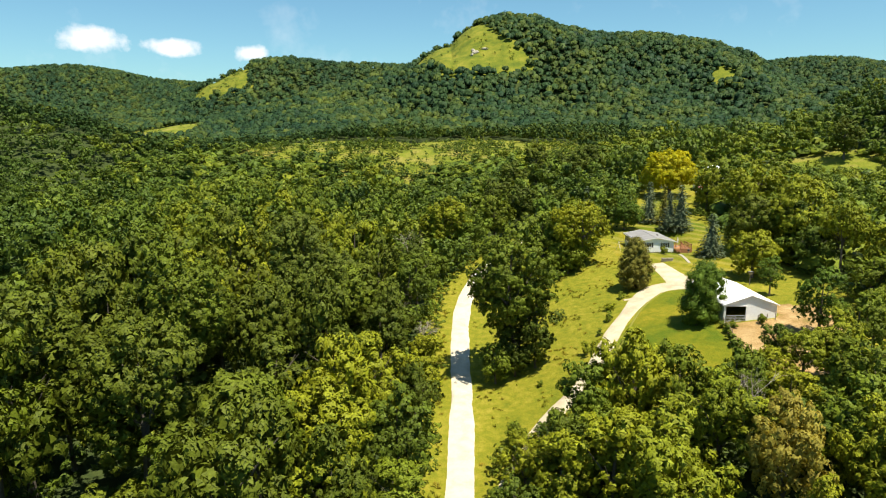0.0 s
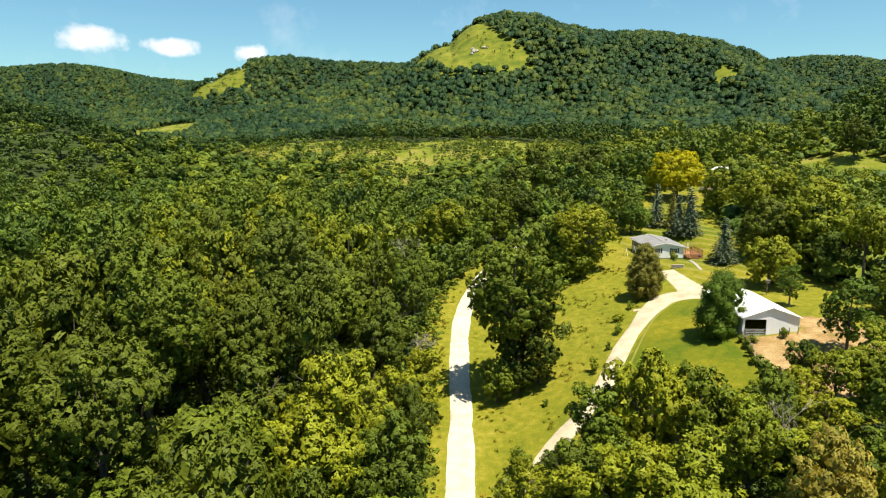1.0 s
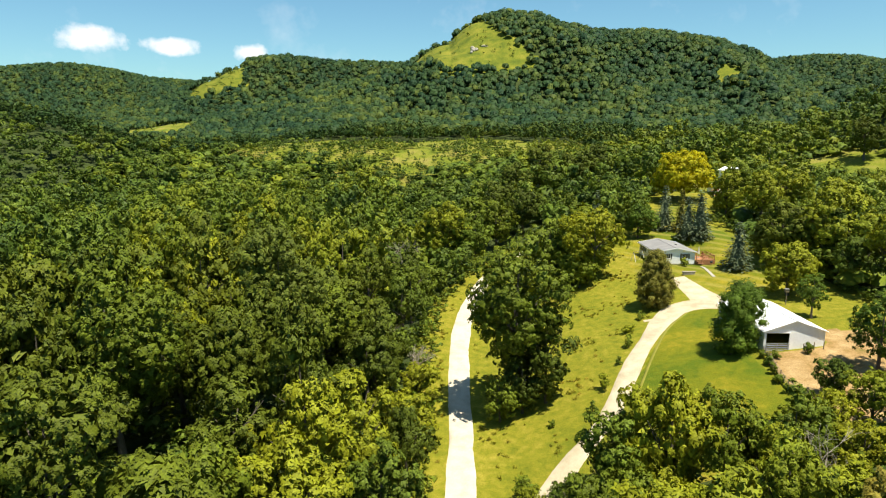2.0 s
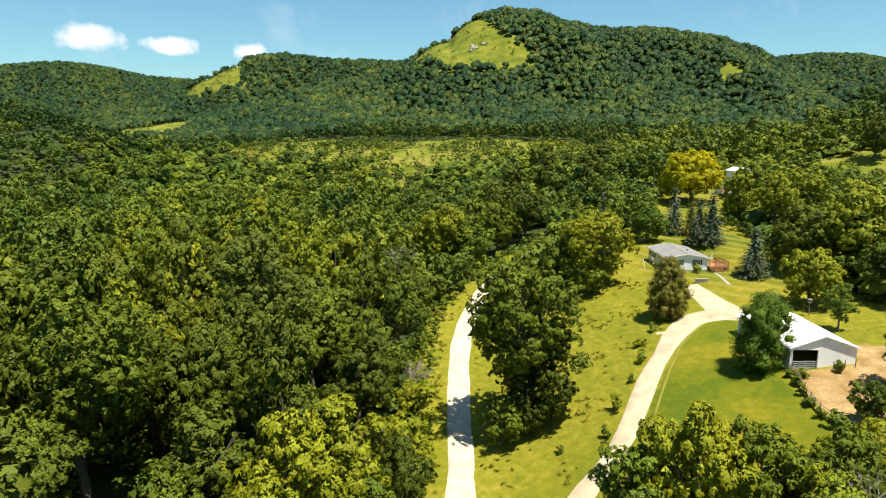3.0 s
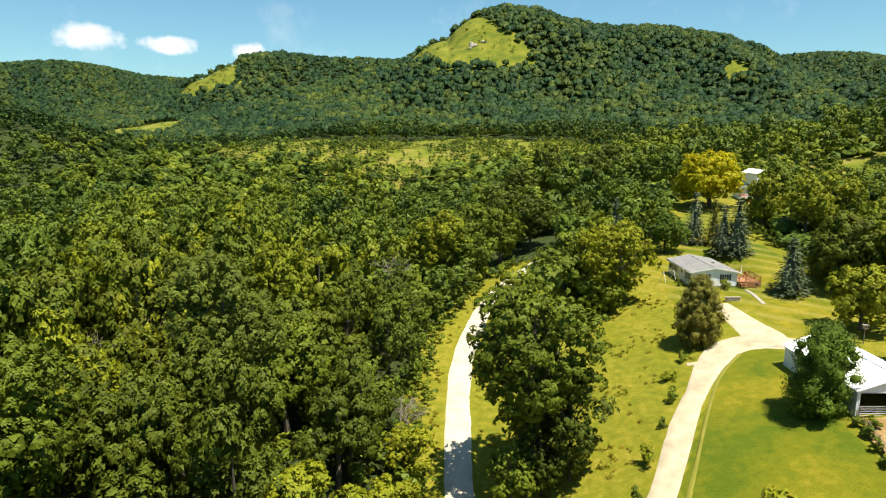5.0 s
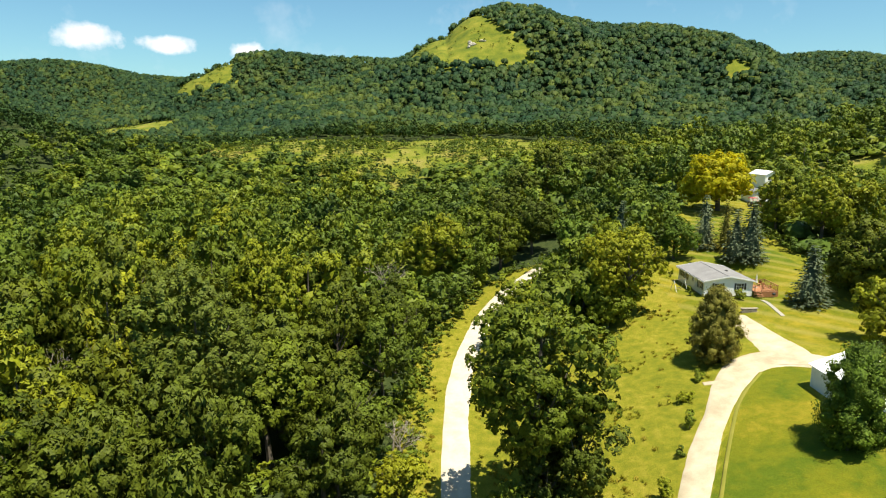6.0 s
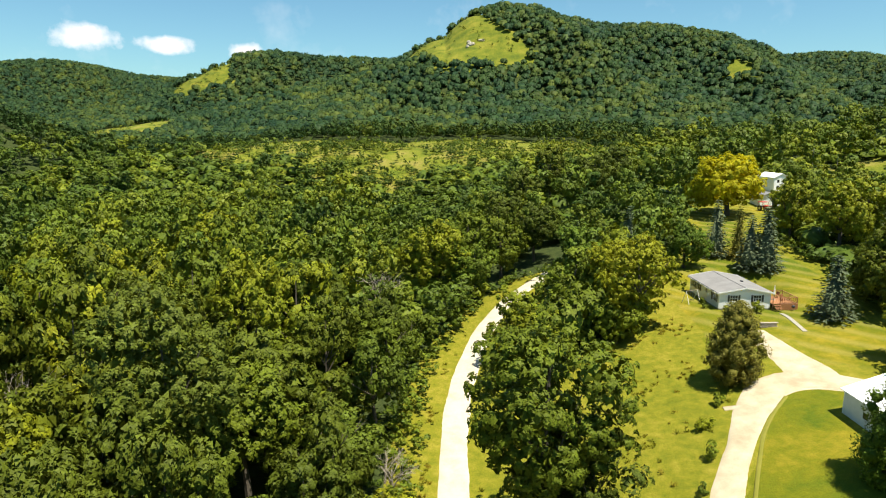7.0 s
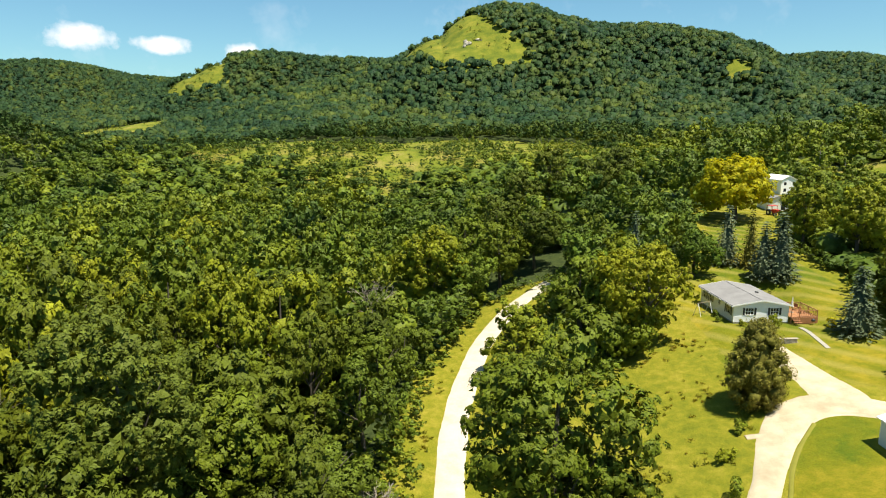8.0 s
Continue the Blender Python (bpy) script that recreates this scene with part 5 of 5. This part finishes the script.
# large trees that stand out of the woods
STANDOUT = [
    (-22.5, 101.0, 25.5, 14.5, LEAF_OLIVE, "tall grey-green willow standing over the woods"),
    (-35.0, 80.0, 24.0, 15.5, LEAF_COTTON, "tall broad green tree standing over the woods"),
    (-29.5, 58.5, 21.5, 15.0, LEAF_DEEP, "large dark green tree with a domed crown"),
    (-42.0, 60.0, 23.0, 13.0, LEAF_DEEP, "tall deep green tree in dense leaf"),
    (-12.5, 64.0, 13.0, 11.0, LEAF_LIGHT, "yellow-green spreading tree beside the road"),
    (-9.0, 79.0, 14.0, 12.0, LEAF_LIGHT, "yellow-green spreading tree beside the road"),
    (-20.5, 74.0, 14.5, 11.0, LEAF_DEEP, "deep green broadleaf tree in dense leaf"),
    (-44.0, 174.0, 20.0, 13.0, LEAF_LIGHT, "tall bright green tree standing over the woods"),
    (1.5, 172.0, 14.5, 15.0, LEAF_LIGHT, "broad bright green tree above the road bend"),
    (8.5, 168.5, 11.5, 9.5, LEAF_MID, "leafy green tree above the road bend"),
    (14.5, 176.5, 13.0, 11.0, LEAF_COTTON, "leafy green tree above the road bend"),
    (22.0, 182.0, 13.0, 11.0, LEAF_DEEP, "deep green broadleaf tree in dense leaf"),
    (8.0, 186.0, 13.0, 12.0, LEAF_MID, "leafy green broadleaf tree in summer leaf"),
    (30.5, 174.0, 12.0, 10.0, LEAF_COTTON, "leafy green tree above the road bend"),
    (34.0, 232.0, 17.0, 14.0, LEAF_DEEP, "tall dark green tree in dense leaf"),
    (24.0, 215.0, 16.0, 13.0, LEAF_DEEP, "tall dark green tree in dense leaf"),
    (44.0, 222.0, 15.5, 14.0, LEAF_DEEP, "tall dark green tree in dense leaf"),
    (54.0, 240.0, 15.0, 13.0, LEAF_DEEP, "tall dark green tree in dense leaf"),
    (16.0, 196.0, 14.5, 13.0, LEAF_DEEP, "tall dark green tree in dense leaf"),
    (84.0, 148.0, 15.0, 14.0, LEAF_LIGHT, "broad yellow-green tree behind the lawn"),
    (77.0, 166.0, 14.0, 13.0, LEAF_LIGHT, "broad yellow-green tree behind the lawn"),
    (72.6, 175.0, 12.0, 10.5, LEAF_LIGHT, "broad yellow-green tree behind the lawn"),
    (80.0, 184.0, 13.0, 12.0, LEAF, "broad green tree behind the lawn"),
    (86.0, 172.0, 13.5, 13.0, LEAF_LIGHT, "broad yellow-green tree behind the lawn"),
    (17.2, 71.5, 13.0, 9.0, LEAF_MID, "bushy green tree over the end of the driveway"),
    (13.4, 66.0, 11.0, 8.0, LEAF_COTTON, "bushy green tree over the end of the driveway"),
    (40.5, 56.0, 11.0, 10.0, LEAF_MID, "leafy green broadleaf tree in summer leaf"),
    (46.0, 62.5, 11.5, 10.5, LEAF_COTTON, "leafy green broadleaf tree in summer leaf"),
    (-22.0, 50.0, 12.0, 10.5, LEAF_COTTON, "leafy green broadleaf tree in summer leaf"),
    (-27.0, 44.5, 10.5, 10.0, LEAF_DEEP, "deep green broadleaf tree in dense leaf"),
    (163.0, 262.0, 17.5, 15.0, LEAF_DEEP, "tall dark green tree above a small field"),
]
for i, (x, y, h, wd, mat, label) in enumerate(STANDOUT):
    broadleaf(x, y, h, wd, "tall" if wd > 14 and y < 120 else "full", i, mat, depth=min(0.88 * h, 1.15 * wd), label=label)


def clear_of(x, y):
    """Not in the crown of one of the large trees."""
    return np.minimum.reduce([np.hypot(x - q[0], y - q[1]) / q[3] for q in STANDOUT]) > 0.5


rng = np.random.default_rng(5)
NEAR_X, NEAR_Y = scatter(-75, 95, 27, 165, 7.1, 3, lambda x, y: clear_of(x, y) & ~((x > -41) & (x < -22) & (y > 61) & (y < 74)) & seen(x, y) & (x > -62) & (y < 150 + 0.1 * np.abs(x)) & (np.abs(x) < 0.84 * y))
ROOM = room(NEAR_X, NEAR_Y)
closest = np.hypot(NEAR_X - 1, np.maximum(45, NEAR_Y - 55))
order = np.argsort(closest)
for i in order:
    x, y = float(NEAR_X[i]), float(NEAR_Y[i])
    h = float(canopy(x, y)) * rng.uniform(0.68, 1.26)
    h = min(h, 10.5 if y < 46 else 30.0)
    wd = min(rng.uniform(7.4, 13.4) * (0.72 + 0.025 * h), ROOM[i] + 2.6, 1.25 * h, 7.0 if y > 64 and 4 < x < 62 and y < 100 else 20.0)
    near = closest[i] < 60
    bright = rng.random() < (0.62 if y < 80 and x > 2 else 0.4 if y < 78 and x > -15 else 0.02 if x < -15 and y < 96 else 0.14)
    # left of the road deep green leaves partly replace shade among tall crowns
    deep = not bright and rng.random() < (0.8 if x < -15 and y < 96 else 0.65 if x < -26 and y < 125 else 0.45 if x < -15 else 0.5 if x < -3 and 78 < y < 130 else 0.08)
    kind = (LEAF_LIGHT, "yellow-green broadleaf tree in summer leaf") if bright else (LEAF_DEEP, "deep green broadleaf tree in dense leaf") if deep else (LEAF_COTTON, "leafy green broadleaf tree in summer leaf") if x < -12 and y < 125 else (LEAF, "leafy green broadleaf tree in summer leaf")
    broadleaf(x, y, h, wd, "near" if near else "middle", int(rng.integers(0, 28)), kind[0], label=kind[1])


def woodland(name, x, y, gap, seed, detail, label, mat, height_factor=1.0, wide=(1.15, 1.75), fixed=None, flat=0.9, category="woods"):
    """Many trees as one body of leaves."""
    rng = np.random.default_rng(seed)
    lobes, leaves, leaf, level = detail
    if lobes == 0:
        kinds = [tuft_arrays(seed * 31 + k, leaves, leaf) for k in range(5)]
    elif lobes == 1:
        kinds = [dome_arrays(seed * 31 + k, leaves, leaf, level) for k in range(5)]
    else:
        kinds = [crown_arrays(seed * 31 + k, lobes, leaves, leaf, 0.85, 0.3, 0.4, core=0.74, spray=14 if leaves > 250 else 6, inner=20 if lobes > 8 else 16, shape=1.5) for k in range(5)]
    pick = rng.integers(0, 5, len(x))
    z = ground_z(x, y)
    h = (canopy(x, y) if fixed is None else fixed) * rng.uniform(0.66, 1.3, len(x)) * height_factor
    wd = gap * rng.uniform(*wide, len(x))
    wd = np.minimum(wd, np.maximum(1.05 * h, 7.0)) if lobes > 10 and fixed is None else wd
    ch = wd * 0.95 if lobes == 1 and fixed is None else np.minimum(h * flat, wd * 1.05)
    if lobes in (1, 3) or flat == 1.0:
        h = ch * 0.97
    V, T, C, F = [], [], [], []
    n0 = 0
    wave = 0.45 + 0.16 * np.sin(x * 0.031 + y * 0.017) + 0.14 * np.sin(x * 0.09 - y * 0.07 + 2) + 0.12 * np.sin(x * 0.17 + y * 0.11)
    wave = wave - 0.24 * sstep(25, 120, -x) * (y < 420)
    tint = np.clip(wave + rng.normal(0, 0.24, len(x)), 0, 1)
    for k, (v, t, *facing) in enumerate(kinds):
        sel = np.nonzero(pick == k)[0]
        m = len(sel)
        if not m:
            continue
        a = rng.uniform(0, 6.28, m)
        c, s = np.cos(a)[:, None], np.sin(a)[:, None]
        r = (wd[sel] / 2)[:, None]
        px = (v[None, :, 0] * c - v[None, :, 1] * s) * r + x[sel][:, None]
        py = (v[None, :, 0] * s + v[None, :, 1] * c) * r + y[sel][:, None]
        pz = v[None, :, 2] * (ch[sel] / 2)[:, None] + (z[sel] + h[sel] - ch[sel] / 2)[:, None]
        V.append(np.stack([px, py, pz], -1).reshape(-1, 3))
        T.append((t[None] + (np.arange(m) * len(v))[:, None, None] + n0).reshape(-1, 3))
        if facing:
            f = facing[0]
            F.append(np.stack([f[None, :, 0] * c - f[None, :, 1] * s, f[None, :, 0] * s + f[None, :, 1] * c, np.repeat(f[None, :, 2], m, 0)], -1).reshape(-1, 3))
        C.append(np.repeat(tint[sel], len(v)))
        n0 += m * len(v)
    faces = np.concatenate(T)
    ob = new(name, raw_mesh(name, np.concatenate(V), faces, mat, False, [("tint", np.concatenate(C))], np.concatenate(F) if F else None))
    return tagged(ob, label, category, kind="stuff")


def in_near(x, y):
    return (x > -62) & (x < 95) & (y < 150 + 0.1 * np.abs(x)) & (np.abs(x) < 0.84 * y)


mx, my = scatter(-235, 215, 40, 330, 8.2, 11, lambda x, y: clear_of(x, y) & seen(x, y, 25) & ~in_near(x, y))
fore = my < 220 + 0.1 * np.abs(mx)
woodland("woodland", mx[fore], my[fore], 8.0, 21, (14, 620, 0.064, 1), "dense summer woods on the valley floor", LEAF_WOOD, 1.0, (1.1, 1.75))
woodland("upper_woodland", mx[~fore], my[~fore], 8.0, 31, (9, 290, 0.085, 1), "dense summer woods up the valley", LEAF_WOOD, 1.0, (1.0, 1.75))
bx, by = scatter(-95, 95, -62, 42, 6.6, 12, lambda x, y: (y < 27) | (~in_near(x, y) & ~seen(x, y, 25.1)))
woodland("woodland_behind", bx, by, 7.0, 27, (8, 60, 0.16, 1), "summer woods along the lower road", LEAF_WOOD, 1.0, (1.1, 1.9))
fx, fy = scatter(-540, 540, 325, 790, 5.9, 13, lambda x, y: seen(x, y, 30) & faces_valley(x, y))
low = fy + 0.12 * np.abs(fx) + 14 * np.sin(fx * 0.05) < 455
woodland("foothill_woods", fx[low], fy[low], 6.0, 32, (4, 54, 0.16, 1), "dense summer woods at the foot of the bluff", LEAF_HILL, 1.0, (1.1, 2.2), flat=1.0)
woodland("hillside_woods", fx[~low], fy[~low], 6.0, 22, (1, 30, 0.21, 2), "dense summer woods on the steep bluff", LEAF_HAZED, 1.0, (0.75, 1.75), flat=1.0)
hx, hy = scatter(-1250, 1050, 790, 1720, 7.2, 17, lambda x, y: seen(x, y, 60) & faces_valley(x, y))
woodland("far_woods", hx, hy, 8.0, 23, (1, 18, 0.24, 1), "distant wooded hills", LEAF_HAZED, 1.0, (0.7, 1.5), flat=1.0)


# young growth under the nearer trees
gx2, gy2 = scatter(-60, 75, 32, 172, 4.3, 29, lambda x, y: seen(x, y, 8), 0.8)
woodland("understorey", gx2, gy2, 4.2, 28, (6, 60, 0.17, 1), "leafy young growth under the trees", LEAF_WOOD, 1.0, (0.9, 1.6), fixed=4.2, flat=1.0, category="bushes")


ox, oy = scatter(-150, 205, 120, 335, 5.0, 41, lambda x, y: seen(x, y, 8) & ((x > 62) | (from_line(x, y, ROAD) > 14)), 3.0)
woodland("underwood", ox, oy, 6.0, 42, (1, 26, 0.24, 1), "low leafy growth under the trees", LEAF_WOOD, 1.0, (0.9, 1.4), fixed=4.2, flat=1.0, category="bushes")


# bushes along the edge of the woods
def near_edge(x, y, d):
    return np.maximum.reduce([meadow_at(x + d * math.cos(a), y + d * math.sin(a)) for a in np.arange(8) * math.pi / 4]) > 0.5


ux, uy = scatter(-14, 100, 70, 235, 2.1, 19, lambda x, y: near_edge(x, y, 4.0), 0.5)
woodland("undergrowth", ux, uy, 2.3, 24, (5, 60, 0.17, 1), "leafy bushes along the edge of the woods", LEAF_WOOD, 1.0, (0.9, 1.7), fixed=2.4, flat=1.0, category="bushes")
# shrubs on the old fields and the prairie noses
rng = np.random.default_rng(77)
sx, sy = rng.uniform(-98, 75, 2600), rng.uniform(292, 412, 2600)
ok = (meadow_at(sx, sy) > 0.5) & (np.sin(sx * 0.11) + np.sin(sy * 0.13 + 1) + rng.normal(0, 1.1, 2600) + (338 - sy) / 26 > -0.3)
px2, py2 = np.concatenate([rng.uniform(-40, 90, 260), rng.uniform(-346, -274, 240)]), np.concatenate([rng.uniform(615, 770, 260), rng.uniform(870, 980, 240)])
ok2 = (meadow_at(px2, py2) > 0.5) & (rng.random(500) < 0.4)
vx, vy = rng.uniform(-330, -220, 400), rng.uniform(560, 700, 400)
ok3 = (meadow_at(vx, vy) > 0.5) & (rng.random(400) < 0.2)
woodland("field_shrubs", np.concatenate([sx[ok], px2[ok2], vx[ok3]]), np.concatenate([sy[ok], py2[ok2], vy[ok3]]), 3.4, 25, (3, 30, 0.2, 1), "scattered shrubs and young trees on old fields", LEAF_WOOD, 1.0, (0.5, 1.7), fixed=rng.uniform(1.3, 5.0, int(ok.sum() + ok2.sum() + ok3.sum())), flat=1.0, category="shrubs")

# weeds and tall grass in the rough meadow
rng = np.random.default_rng(78)
wx, wy = rng.uniform(-4, 45, 10500), rng.uniform(60, 152, 10500)
clump = np.sin(wx * 0.8 + wy * 0.3) + np.sin(wy * 0.55 - wx * 0.2 + 1) + np.sin(wx * 0.23 + wy * 0.41) + rng.normal(0, 1.3, 10500) + 1.6 * (wx < 1.0)
ok = (meadow_at(wx, wy) > 0.5) & ~inside(wx, wy, LAWN_LOWER) & ~inside(wx, wy, LAWN_UPPER) & (from_line(wx, wy, ROAD) > 2.6) & (from_line(wx, wy, DRIVE) > 2.6) & (from_line(wx, wy, SPUR) > 3.4) & (clump > 2.3)
woodland("meadow_weeds", wx[ok], wy[ok], 0.8, 26, (0, 16, 0.32, 1), "tufts of tall weeds and grass in the meadow", WEED, 1.0, (0.45, 1.3), fixed=0.36, flat=1.0, category="weeds")

# small shrubs beside the drive
for i, (x, y, h, wd) in enumerate(((22.9, 97.2, 2.1, 2.2), (20.2, 92.4, 1.7, 1.6), (28.9, 107.2, 2.0, 2.0), (26.2, 102.8, 1.2, 1.3), (14.9, 92.0, 1.0, 1.2), (33.6, 117.0, 1.3, 1.8), (30.5, 112.8, 1.2, 2.4), (49.6, 140.9, 1.5, 2.2), (45.0, 141.2, 0.9, 1.3), (43.4, 145.6, 1.0, 1.5), (42.6, 143.2, 0.8, 1.2))):
    broadleaf(x, y, h, wd, "bush", i, depth=h, name="bush", label="low leafy green bush in the grass", group="bushes in the clearing")
broadleaf(57.0, 139.4, 0.8, 2.6, "bush", 3, GOLD, depth=0.8, name="flowering_bush", label="low yellow flowering bush on the lawn", group="bushes in the clearing")

# limestone outcrop on the prairie nose
outcrop = thing("rock_outcrop", "weathered grey limestone outcrop on the grassy hill", "rocks", (0, 0, 0))
rng = np.random.default_rng(4)
for i in range(9):
    x, y = 38 + rng.normal(0, 6), 672 + rng.normal(0, 5)
    bm = bmesh.new()
    bmesh.ops.create_icosphere(bm, subdivisions=2, radius=1.0)
    for v in bm.verts:
        v.co *= rng.uniform(0.75, 1.15)
    bmesh.ops.transform(bm, verts=bm.verts, matrix=Matrix.Translation((x, y, float(ground_z(x, y)) + 0.6)) @ Matrix.Diagonal((rng.uniform(1.5, 3.6), 1.6, rng.uniform(1.0, 2.2), 1)))
    part("rock", bm, ROCK, outcrop)
